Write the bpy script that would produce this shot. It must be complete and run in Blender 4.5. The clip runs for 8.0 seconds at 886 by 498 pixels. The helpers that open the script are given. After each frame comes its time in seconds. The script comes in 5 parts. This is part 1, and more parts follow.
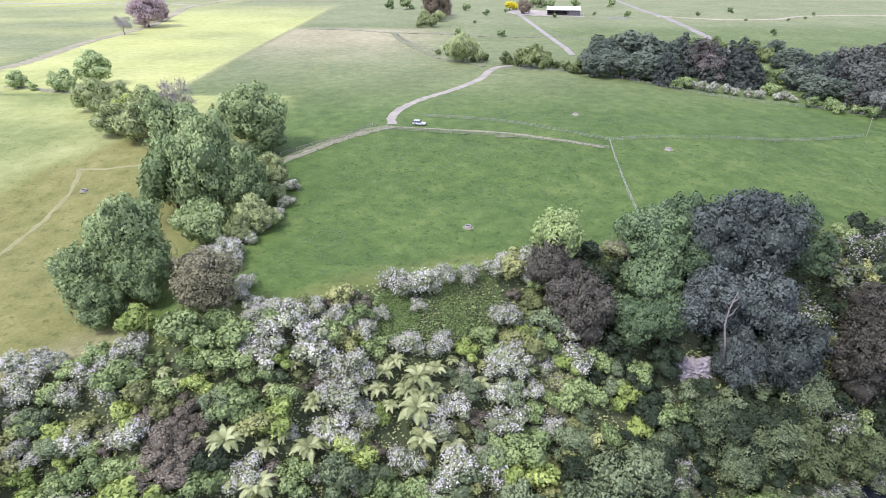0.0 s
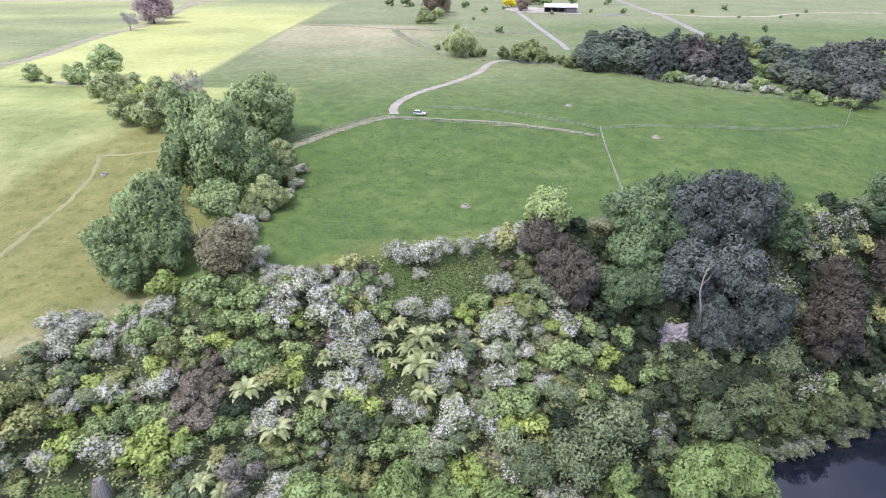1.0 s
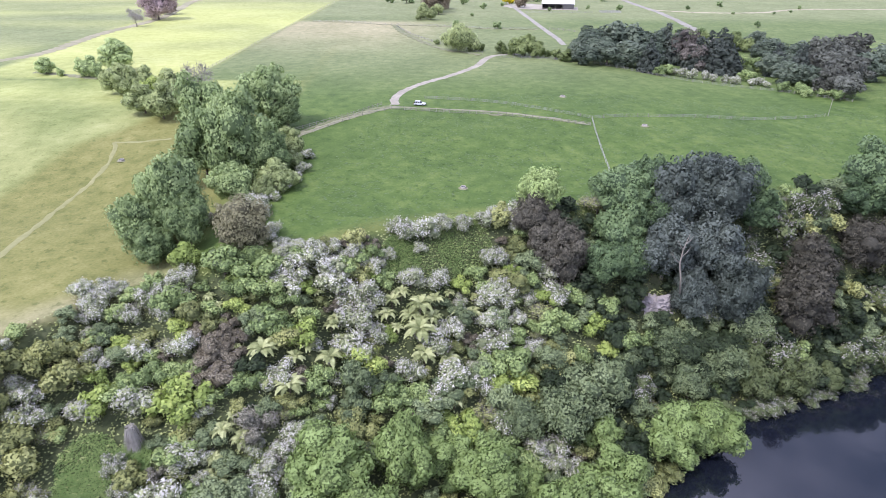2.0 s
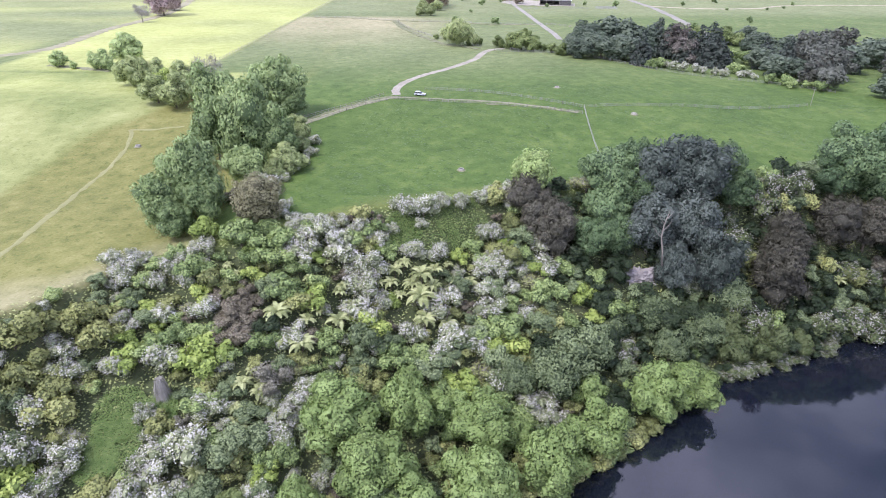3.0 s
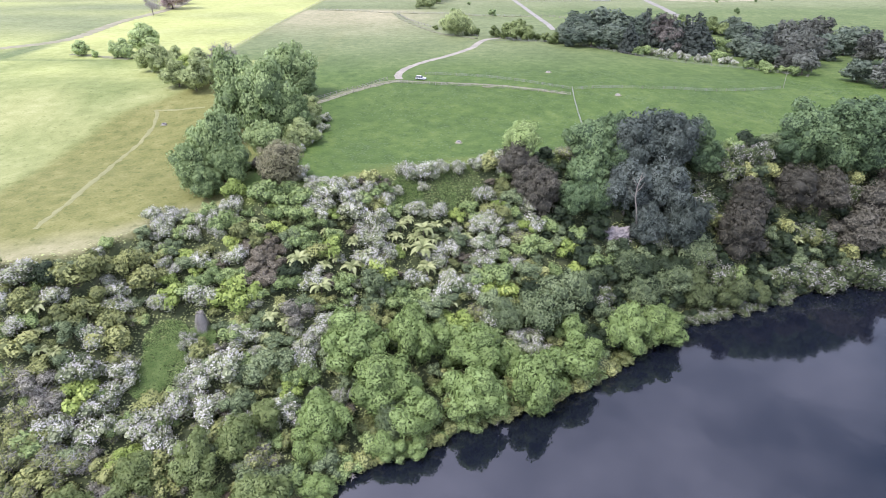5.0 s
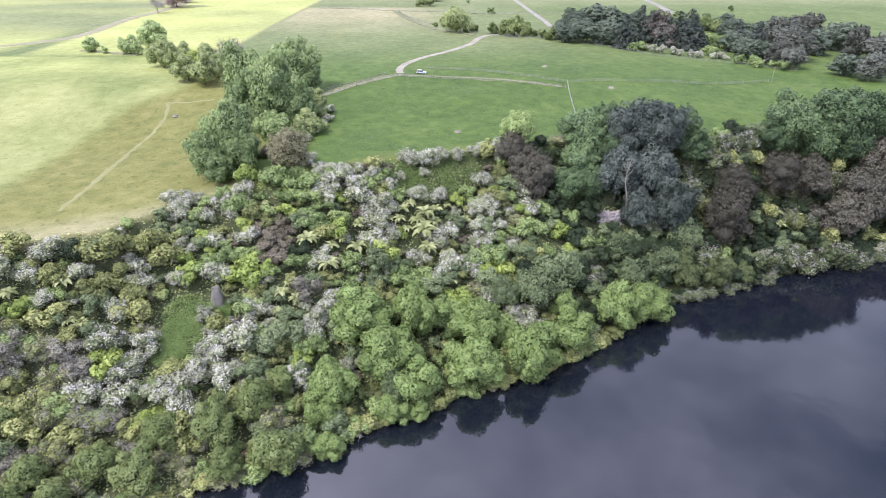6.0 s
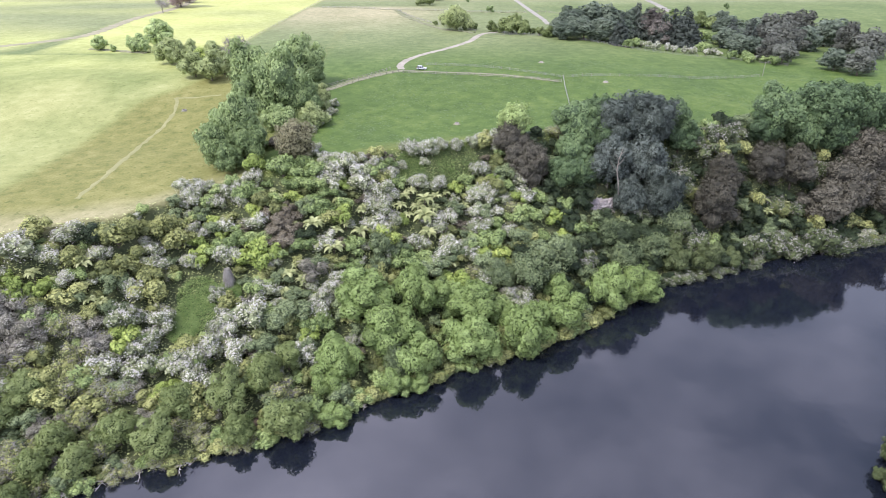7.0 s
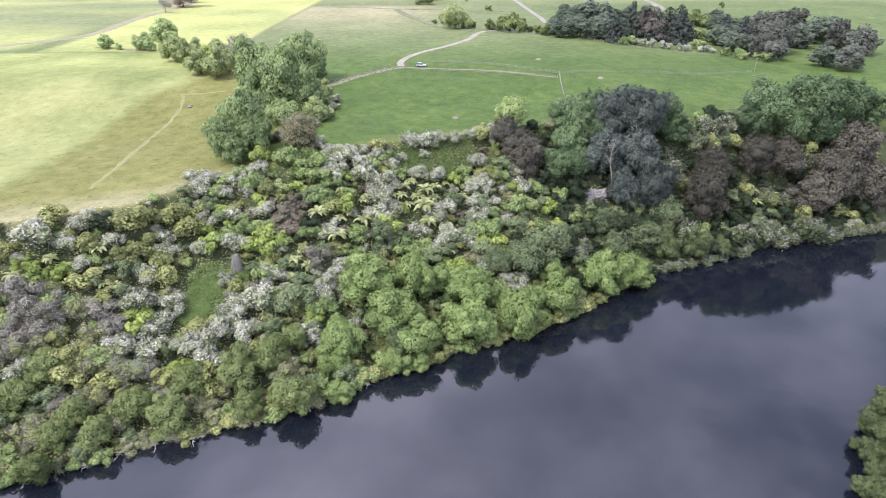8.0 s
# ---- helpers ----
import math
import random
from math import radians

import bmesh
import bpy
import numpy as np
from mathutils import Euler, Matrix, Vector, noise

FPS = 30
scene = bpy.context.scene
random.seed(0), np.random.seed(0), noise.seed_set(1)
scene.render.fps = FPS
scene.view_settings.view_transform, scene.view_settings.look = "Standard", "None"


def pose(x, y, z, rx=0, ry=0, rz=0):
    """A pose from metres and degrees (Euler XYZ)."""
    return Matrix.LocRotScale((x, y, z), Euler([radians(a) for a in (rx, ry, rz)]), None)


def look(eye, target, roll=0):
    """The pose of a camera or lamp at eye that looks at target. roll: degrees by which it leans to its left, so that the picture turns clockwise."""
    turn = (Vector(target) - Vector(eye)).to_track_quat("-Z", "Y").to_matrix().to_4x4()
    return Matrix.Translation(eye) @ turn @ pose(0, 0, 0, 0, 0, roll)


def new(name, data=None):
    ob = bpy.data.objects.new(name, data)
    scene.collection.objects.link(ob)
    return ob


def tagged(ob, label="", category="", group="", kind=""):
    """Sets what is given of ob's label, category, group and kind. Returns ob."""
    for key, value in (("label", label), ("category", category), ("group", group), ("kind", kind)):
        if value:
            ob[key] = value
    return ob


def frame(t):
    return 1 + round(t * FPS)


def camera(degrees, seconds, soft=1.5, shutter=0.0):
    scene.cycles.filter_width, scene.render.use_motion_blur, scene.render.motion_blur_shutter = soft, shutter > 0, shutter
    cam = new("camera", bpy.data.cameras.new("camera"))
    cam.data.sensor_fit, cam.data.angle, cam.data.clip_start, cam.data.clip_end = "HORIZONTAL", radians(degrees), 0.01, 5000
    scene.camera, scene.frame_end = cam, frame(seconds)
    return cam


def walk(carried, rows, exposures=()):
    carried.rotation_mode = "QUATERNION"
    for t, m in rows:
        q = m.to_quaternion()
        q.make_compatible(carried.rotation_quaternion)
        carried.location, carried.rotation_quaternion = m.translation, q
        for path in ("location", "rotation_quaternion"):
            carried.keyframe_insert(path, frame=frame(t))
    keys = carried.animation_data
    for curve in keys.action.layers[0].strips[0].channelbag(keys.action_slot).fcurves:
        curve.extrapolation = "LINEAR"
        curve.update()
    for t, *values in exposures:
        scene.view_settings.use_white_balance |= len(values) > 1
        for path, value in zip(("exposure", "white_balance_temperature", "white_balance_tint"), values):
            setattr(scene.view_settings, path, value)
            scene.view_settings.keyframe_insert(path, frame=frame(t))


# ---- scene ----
cam = camera(73.7, 8.0, 0.8)
# seconds, x, y, z, yaw, pitch, roll: a drone backing away over the river at a steady height
ROWS = [
    (0.0, -0.00, -0.00, 56.37, 0.16, -26.86, 0.16),
    (0.5, 0.02, -5.22, 56.42, 0.10, -26.93, 0.20),
    (1.0, -0.04, -11.29, 56.40, 0.06, -27.01, 0.22),
    (1.5, 0.07, -16.35, 56.32, 0.05, -27.09, 0.21),
    (3.0, 0.31, -33.54, 56.14, -0.01, -27.39, 0.16),
    (3.5, 0.31, -38.55, 56.07, -0.02, -27.48, 0.14),
    (4.0, 0.44, -44.43, 56.02, -0.00, -27.57, 0.06),
    (4.5, 0.44, -49.25, 56.08, -0.01, -27.69, 0.02),
    (6.0, 0.22, -64.26, 55.87, -0.07, -27.83, -0.10),
    (6.5, 0.32, -68.28, 55.68, -0.03, -27.80, -0.18),
    (7.0, 0.68, -72.82, 55.63, 0.07, -27.80, -0.33),
    (7.5, 0.96, -76.32, 55.55, 0.13, -27.79, -0.46),
    (8.0, 0.76, -80.00, 55.45, 0.04, -27.77, -0.45),
]
walk(cam, [(t, pose(x, y, z, 90 + pitch, 0, yaw) @ pose(0, 0, 0, 0, 0, roll)) for t, x, y, z, yaw, pitch, roll in ROWS], [(0.0, 0.52, 6300, 14), (4.5, 0.61, 6380, 11.5), (8.0, 0.65, 6720, 9)])

# ---- world, sun, exposure ----
SUN_FROM = Vector((-0.46, -0.33, 0.85)).normalized()
world = bpy.data.worlds.new("sky")
scene.world = world
world.use_nodes = True
wn, wl = world.node_tree.nodes, world.node_tree.links
wn.clear()
w_out, w_bg = wn.new("ShaderNodeOutputWorld"), wn.new("ShaderNodeBackground")
w_sky = wn.new("ShaderNodeTexSky")
w_sky.sky_type, w_sky.sun_disc = "NISHITA", False
w_sky.sun_elevation = math.asin(SUN_FROM.z)
w_sky.sun_rotation = math.atan2(SUN_FROM.x, SUN_FROM.y) % (2 * math.pi)
w_co, w_map, w_noise = wn.new("ShaderNodeTexCoord"), wn.new("ShaderNodeMapping"), wn.new("ShaderNodeTexNoise")
w_map.inputs["Scale"].default_value = (1.0, 1.0, 2.2)
w_noise.inputs["Scale"].default_value, w_noise.inputs["Detail"].default_value = 2.0, 6.0
w_noise.inputs["Roughness"].default_value = 0.56
w_ramp = wn.new("ShaderNodeValToRGB")
w_ramp.color_ramp.elements[0].position, w_ramp.color_ramp.elements[1].position = 0.31, 0.70
w_mix = wn.new("ShaderNodeMix")
w_mix.data_type = "RGBA"
w_mix.inputs[7].default_value = (14.5, 14.5, 18.8, 1)
wl.new(w_co.outputs["Generated"], w_map.inputs["Vector"])
wl.new(w_map.outputs["Vector"], w_noise.inputs["Vector"])
w_way, w_east, w_cover = wn.new("ShaderNodeSeparateXYZ"), wn.new("ShaderNodeMath"), wn.new("ShaderNodeMath")
w_east.operation, w_east.inputs[1].default_value, w_cover.operation = "MULTIPLY", -0.06, "ADD"
wl.new(w_co.outputs["Generated"], w_way.inputs[0])
wl.new(w_way.outputs["X"], w_east.inputs[0])
wl.new(w_east.outputs[0], w_cover.inputs[0])
wl.new(w_noise.outputs["Fac"], w_cover.inputs[1])
wl.new(w_cover.outputs[0], w_ramp.inputs["Fac"])
wl.new(w_ramp.outputs["Color"], w_mix.inputs[0])
wl.new(w_sky.outputs["Color"], w_mix.inputs[6])
wl.new(w_mix.outputs[2], w_bg.inputs["Color"])
w_bg.inputs["Strength"].default_value = 0.128
wl.new(w_bg.outputs["Background"], w_out.inputs["Surface"])

sun = new("sun", bpy.data.lights.new("sun", "SUN"))
sun.data.energy, sun.data.angle, sun.data.color = 2.35, radians(8), (1.0, 0.955, 0.91)
sun.matrix_world = look(SUN_FROM * 300, (0, 0, 0))


# ---- materials ----
def material(name):
    m = bpy.data.materials.new(name)
    m.use_nodes = True
    m.node_tree.nodes.clear()
    return m, m.node_tree.nodes, m.node_tree.links


def maths(nodes, links, op, a, b):
    n = nodes.new("ShaderNodeMath")
    n.operation = op
    for k, v in enumerate((a, b)):
        if isinstance(v, (int, float)):
            n.inputs[k].default_value = v
        else:
            links.new(v, n.inputs[k])
    return n.outputs[0]


def noise_at(nodes, links, scale, detail=4.0, where="Object", rough=0.55):
    co, n = nodes.new("ShaderNodeTexCoord"), nodes.new("ShaderNodeTexNoise")
    n.inputs["Scale"].default_value, n.inputs["Detail"].default_value, n.inputs["Roughness"].default_value = scale, detail, rough
    links.new(co.outputs[where], n.inputs["Vector"])
    return n.outputs["Fac"]


def leaf_material(name, dark, mid, light, through_light=0.36, rough=0.6, own=0.35):
    """Leaves: each leaf, each clump and each plant differs a little."""
    m, nodes, links = material(name)
    info, geo = nodes.new("ShaderNodeObjectInfo"), nodes.new("ShaderNodeNewGeometry")
    clump = noise_at(nodes, links, 0.55, 3.0)
    f = maths(nodes, links, "MULTIPLY", geo.outputs["Random Per Island"], 0.15)
    f = maths(nodes, links, "ADD", f, maths(nodes, links, "MULTIPLY", info.outputs["Random"], own))
    f = maths(nodes, links, "ADD", f, maths(nodes, links, "MULTIPLY", clump, 0.94))
    f = maths(nodes, links, "SUBTRACT", f, 0.5 * own)
    col = nodes.new("ShaderNodeValToRGB")
    r = col.color_ramp
    r.elements.new(0.5)
    for e, (p, c) in zip(r.elements, ((0.22, dark), (0.52, mid), (0.84, light))):
        e.position, e.color = p, (*c, 1)
    links.new(f, col.inputs["Fac"])
    bsdf, tr, mix = nodes.new("ShaderNodeBsdfPrincipled"), nodes.new("ShaderNodeBsdfTranslucent"), nodes.new("ShaderNodeAddShader")
    bsdf.inputs["Roughness"].default_value, bsdf.inputs["Specular IOR Level"].default_value = rough, 0.18
    links.new(col.outputs["Color"], bsdf.inputs["Base Color"])
    passed = nodes.new("ShaderNodeMix")
    passed.data_type, passed.inputs[0].default_value = "RGBA", through_light
    passed.inputs[6].default_value = (0, 0, 0, 1)
    links.new(col.outputs["Color"], passed.inputs[7])
    links.new(passed.outputs[2], tr.inputs["Color"])
    links.new(bsdf.outputs[0], mix.inputs[0])
    links.new(tr.outputs[0], mix.inputs[1])
    out = nodes.new("ShaderNodeOutputMaterial")
    links.new(mix.outputs[0], out.inputs["Surface"])
    return m


def inner_shade_material(leaf):
    """Twigs and leaves inside a crown: a darker copy of the leaf's tones that paints their shade."""
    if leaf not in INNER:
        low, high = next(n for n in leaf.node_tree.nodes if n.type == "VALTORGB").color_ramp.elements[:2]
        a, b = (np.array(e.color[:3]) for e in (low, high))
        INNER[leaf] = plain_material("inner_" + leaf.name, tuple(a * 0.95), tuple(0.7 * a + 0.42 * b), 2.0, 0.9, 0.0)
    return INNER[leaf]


INNER = {}


def plain_material(name, a, b, scale=3.0, rough=0.7, bump=0.2, metal=0.0, where="Object"):
    """Two tones mixed by a fine and a coarse noise, with a little relief."""
    m, nodes, links = material(name)
    info = nodes.new("ShaderNodeObjectInfo")
    f = maths(nodes, links, "ADD", maths(nodes, links, "MULTIPLY", noise_at(nodes, links, scale, 6.0, where), 0.7),
              maths(nodes, links, "MULTIPLY", noise_at(nodes, links, scale * 0.13, 2.0, where), 0.5))
    f = maths(nodes, links, "ADD", f, maths(nodes, links, "MULTIPLY", maths(nodes, links, "SUBTRACT", info.outputs["Random"], 0.5), 0.3))
    col = nodes.new("ShaderNodeValToRGB")
    for e, (p, c) in zip(col.color_ramp.elements, ((0.35, a), (0.85, b))):
        e.position, e.color = p, (*c, 1)
    links.new(f, col.inputs["Fac"])
    bsdf, out = nodes.new("ShaderNodeBsdfPrincipled"), nodes.new("ShaderNodeOutputMaterial")
    bsdf.inputs["Roughness"].default_value, bsdf.inputs["Metallic"].default_value = rough, metal
    links.new(col.outputs["Color"], bsdf.inputs["Base Color"])
    if bump:
        b_node = nodes.new("ShaderNodeBump")
        b_node.inputs["Strength"].default_value, b_node.inputs["Distance"].default_value = bump, 0.1
        links.new(f, b_node.inputs["Height"])
        links.new(b_node.outputs["Normal"], bsdf.inputs["Normal"])
    links.new(bsdf.outputs[0], out.inputs["Surface"])
    return m


M = {}
M["oak"] = leaf_material("dark_green_leaves", (0.070, 0.106, 0.044), (0.168, 0.224, 0.098), (0.317, 0.388, 0.180))
M["grey_leaf"] = leaf_material("grey_green_leaves", (0.029, 0.039, 0.032), (0.070, 0.086, 0.075), (0.129, 0.150, 0.136))
M["blue_leaf"] = leaf_material("dull_green_leaves", (0.063, 0.087, 0.044), (0.141, 0.178, 0.092), (0.228, 0.272, 0.147))
M["brown_leaf"] = leaf_material("brownish_leaves", (0.036, 0.035, 0.027), (0.084, 0.079, 0.061), (0.141, 0.132, 0.106))
M["olive_leaf"] = leaf_material("olive_leaves", (0.103, 0.130, 0.055), (0.230, 0.272, 0.122), (0.374, 0.419, 0.205))
# green with the cloud shade of the bank put into its colour
M["shade_dark_leaf"] = leaf_material("shade_dark_green_leaves", (0.012, 0.022, 0.010), (0.030, 0.045, 0.022), (0.056, 0.077, 0.040))
M["lime_leaf"] = leaf_material("lime_leaves", (0.096, 0.134, 0.036), (0.218, 0.280, 0.078), (0.393, 0.447, 0.144))
M["green_leaf"] = leaf_material("fresh_green_leaves", (0.085, 0.123, 0.047), (0.193, 0.252, 0.101), (0.327, 0.389, 0.165))
M["willow_leaf"] = leaf_material("willow_leaves", (0.080, 0.113, 0.038), (0.172, 0.234, 0.084), (0.245, 0.319, 0.129), own=0.2)
# willow leaves again, more olive and with shade put into the colour
M["shade_willow_leaf"] = leaf_material("shaded_olive_willow_leaves", (0.034, 0.047, 0.020), (0.077, 0.099, 0.043), (0.131, 0.158, 0.074), own=0.3)
M["pale_leaf"] = leaf_material("pale_willow_leaves", (0.133, 0.182, 0.067), (0.259, 0.329, 0.133), (0.406, 0.483, 0.224))
M["fern_leaf"] = leaf_material("fern_fronds", (0.103, 0.122, 0.051), (0.220, 0.245, 0.113), (0.366, 0.387, 0.206), own=0.6)
M["auburn_leaf"] = leaf_material("auburn_leaves", (0.055, 0.052, 0.030), (0.132, 0.127, 0.074), (0.219, 0.213, 0.131))
M["russet_leaf"] = leaf_material("russet_twigs", (0.067, 0.058, 0.041), (0.147, 0.130, 0.094), (0.247, 0.223, 0.170))
M["twig"] = leaf_material("grey_twigs", (0.144, 0.132, 0.122), (0.302, 0.282, 0.274), (0.472, 0.451, 0.462), 0.05)
M["blossom"] = leaf_material("white_blossom", (0.291, 0.285, 0.273), (0.422, 0.410, 0.397), (0.558, 0.546, 0.533), own=0.45)
# the white blossom in a darker copy, as it looks in shade
M["shaded_blossom"] = leaf_material("shaded_white_blossom", (0.170, 0.168, 0.155), (0.260, 0.255, 0.238), (0.360, 0.352, 0.335), own=0.45)
M["blossom_leaf"] = leaf_material("flowering_shrub_leaves", (0.115, 0.136, 0.073), (0.223, 0.246, 0.147), (0.343, 0.365, 0.234))
M["pink_leaf"] = leaf_material("copper_leaves", (0.15, 0.112, 0.116), (0.31, 0.24, 0.248), (0.48, 0.39, 0.4))
M["yellow_leaf"] = leaf_material("yellow_leaves", (0.300, 0.260, 0.010), (0.600, 0.520, 0.020), (0.800, 0.700, 0.050))
M["belt_leaf"] = leaf_material("shelterbelt_leaves", (0.035, 0.048, 0.035), (0.077, 0.101, 0.073), (0.135, 0.164, 0.120))
M["mauve_leaf"] = leaf_material("dusky_mauve_leaves", (0.042, 0.044, 0.036), (0.091, 0.097, 0.081), (0.149, 0.161, 0.136))
M["airy_leaf"] = leaf_material("feathery_grey_green_leaves", (0.144, 0.191, 0.086), (0.303, 0.373, 0.171), (0.483, 0.557, 0.273))
M["creeper_leaf"] = leaf_material("creeper_leaves", (0.070, 0.117, 0.037), (0.120, 0.181, 0.060), (0.180, 0.244, 0.092))
M["undergrowth_leaf"] = leaf_material("undergrowth_leaves", (0.127, 0.154, 0.064), (0.255, 0.286, 0.127), (0.399, 0.428, 0.201))
M["shore_leaf"] = leaf_material("shore_tree_leaves", (0.055, 0.077, 0.027), (0.134, 0.170, 0.065), (0.221, 0.262, 0.114))
M["shaded_tree_leaf"] = leaf_material("cloud_shaded_green_leaves", (0.034, 0.058, 0.028), (0.084, 0.127, 0.061), (0.154, 0.214, 0.102))
M["russet_belt_leaf"] = leaf_material("dull_russet_leaves", (0.055, 0.049, 0.044), (0.111, 0.099, 0.088), (0.169, 0.155, 0.139))
M["pine_blue"] = leaf_material("blue_conifer_needles", (0.023, 0.030, 0.025), (0.053, 0.065, 0.055), (0.098, 0.112, 0.091))
M["bronze_leaf"] = leaf_material("bronze_leaves", (0.075, 0.062, 0.040), (0.150, 0.125, 0.085), (0.235, 0.200, 0.150))
M["scrub_leaf"] = leaf_material("scrub_leaves", (0.093, 0.110, 0.043), (0.206, 0.222, 0.089), (0.333, 0.345, 0.147), own=0.5)
M["ash_leaf"] = leaf_material("ash_grey_leaves", (0.096, 0.094, 0.070), (0.198, 0.190, 0.154), (0.324, 0.312, 0.270))
M["dead_leaf"] = leaf_material("dead_leaves", (0.125, 0.117, 0.105), (0.234, 0.222, 0.204), (0.343, 0.328, 0.308), 0.1)
M["tuft"] = leaf_material("rank_grass", (0.052, 0.086, 0.029), (0.068, 0.107, 0.037), (0.097, 0.135, 0.053))
M["bark"] = plain_material("bark", (0.060, 0.045, 0.032), (0.170, 0.140, 0.110), 4.0, 0.9, 0.5)
M["pale_bark"] = plain_material("pale_bark", (0.170, 0.150, 0.130), (0.330, 0.300, 0.270), 4.0, 0.85, 0.4)
M["wood"] = plain_material("weathered_wood", (0.150, 0.135, 0.115), (0.360, 0.335, 0.300), 6.0, 0.85, 0.3)
M["white_wood"] = plain_material("pale_weathered_wood", (0.260, 0.262, 0.250), (0.430, 0.430, 0.410), 6.0, 0.8, 0.3)
M["gravel"] = plain_material("gravel_track", (0.225, 0.205, 0.170), (0.430, 0.395, 0.335), 0.9, 0.95, 0.3)
M["road_grey"] = plain_material("grey_gravel_road", (0.150, 0.142, 0.122), (0.290, 0.272, 0.245), 0.4, 0.95, 0.3)
M["road_dirt"] = plain_material("tan_dirt_road", (0.210, 0.200, 0.120), (0.400, 0.355, 0.265), 0.25, 0.95, 0.3)
M["dirt"] = plain_material("worn_dirt_track", (0.118, 0.135, 0.062), (0.245, 0.232, 0.158), 0.6, 0.95, 0.3)
M["straw"] = plain_material("trodden_straw", (0.188, 0.190, 0.080), (0.275, 0.266, 0.130), 0.6, 0.95, 0.2)
M["rock"] = plain_material("pale_clay_rock", (0.130, 0.115, 0.115), (0.400, 0.365, 0.372), 1.2, 0.9, 0.6)
M["mud"] = plain_material("brown_mud", (0.060, 0.042, 0.028), (0.140, 0.100, 0.070), 1.5, 0.8, 0.4)
M["paint"] = plain_material("silver_car_paint", (0.480, 0.500, 0.540), (0.560, 0.580, 0.620), 2.0, 0.28, 0.0)
M["dark_glass"] = plain_material("dark_car_glass", (0.010, 0.012, 0.015), (0.020, 0.022, 0.026), 2.0, 0.06, 0.0)
M["rubber"] = plain_material("black_rubber", (0.012, 0.012, 0.012), (0.030, 0.030, 0.030), 9.0, 0.8, 0.1)
M["alloy"] = plain_material("wheel_alloy", (0.350, 0.350, 0.360), (0.500, 0.500, 0.510), 9.0, 0.35, 0.0, 0.8)
M["lamp_red"] = plain_material("red_lens", (0.250, 0.010, 0.010), (0.350, 0.020, 0.015), 9.0, 0.2, 0.0)
M["lamp_clear"] = plain_material("clear_lens", (0.600, 0.600, 0.600), (0.800, 0.800, 0.800), 9.0, 0.15, 0.0)
M["roof_iron"] = plain_material("pale_roofing_iron", (0.520, 0.530, 0.540), (0.700, 0.710, 0.720), 0.8, 0.45, 0.1)
M["shed_wall"] = plain_material("dark_shed_cladding", (0.060, 0.058, 0.058), (0.120, 0.115, 0.115), 0.8, 0.7, 0.1)
M["concrete"] = plain_material("concrete", (0.300, 0.290, 0.275), (0.480, 0.470, 0.450), 1.5, 0.9, 0.2)
M["wire"] = plain_material("galvanised_wire", (0.250, 0.250, 0.250), (0.400, 0.400, 0.400), 5.0, 0.5, 0.0, 0.6)


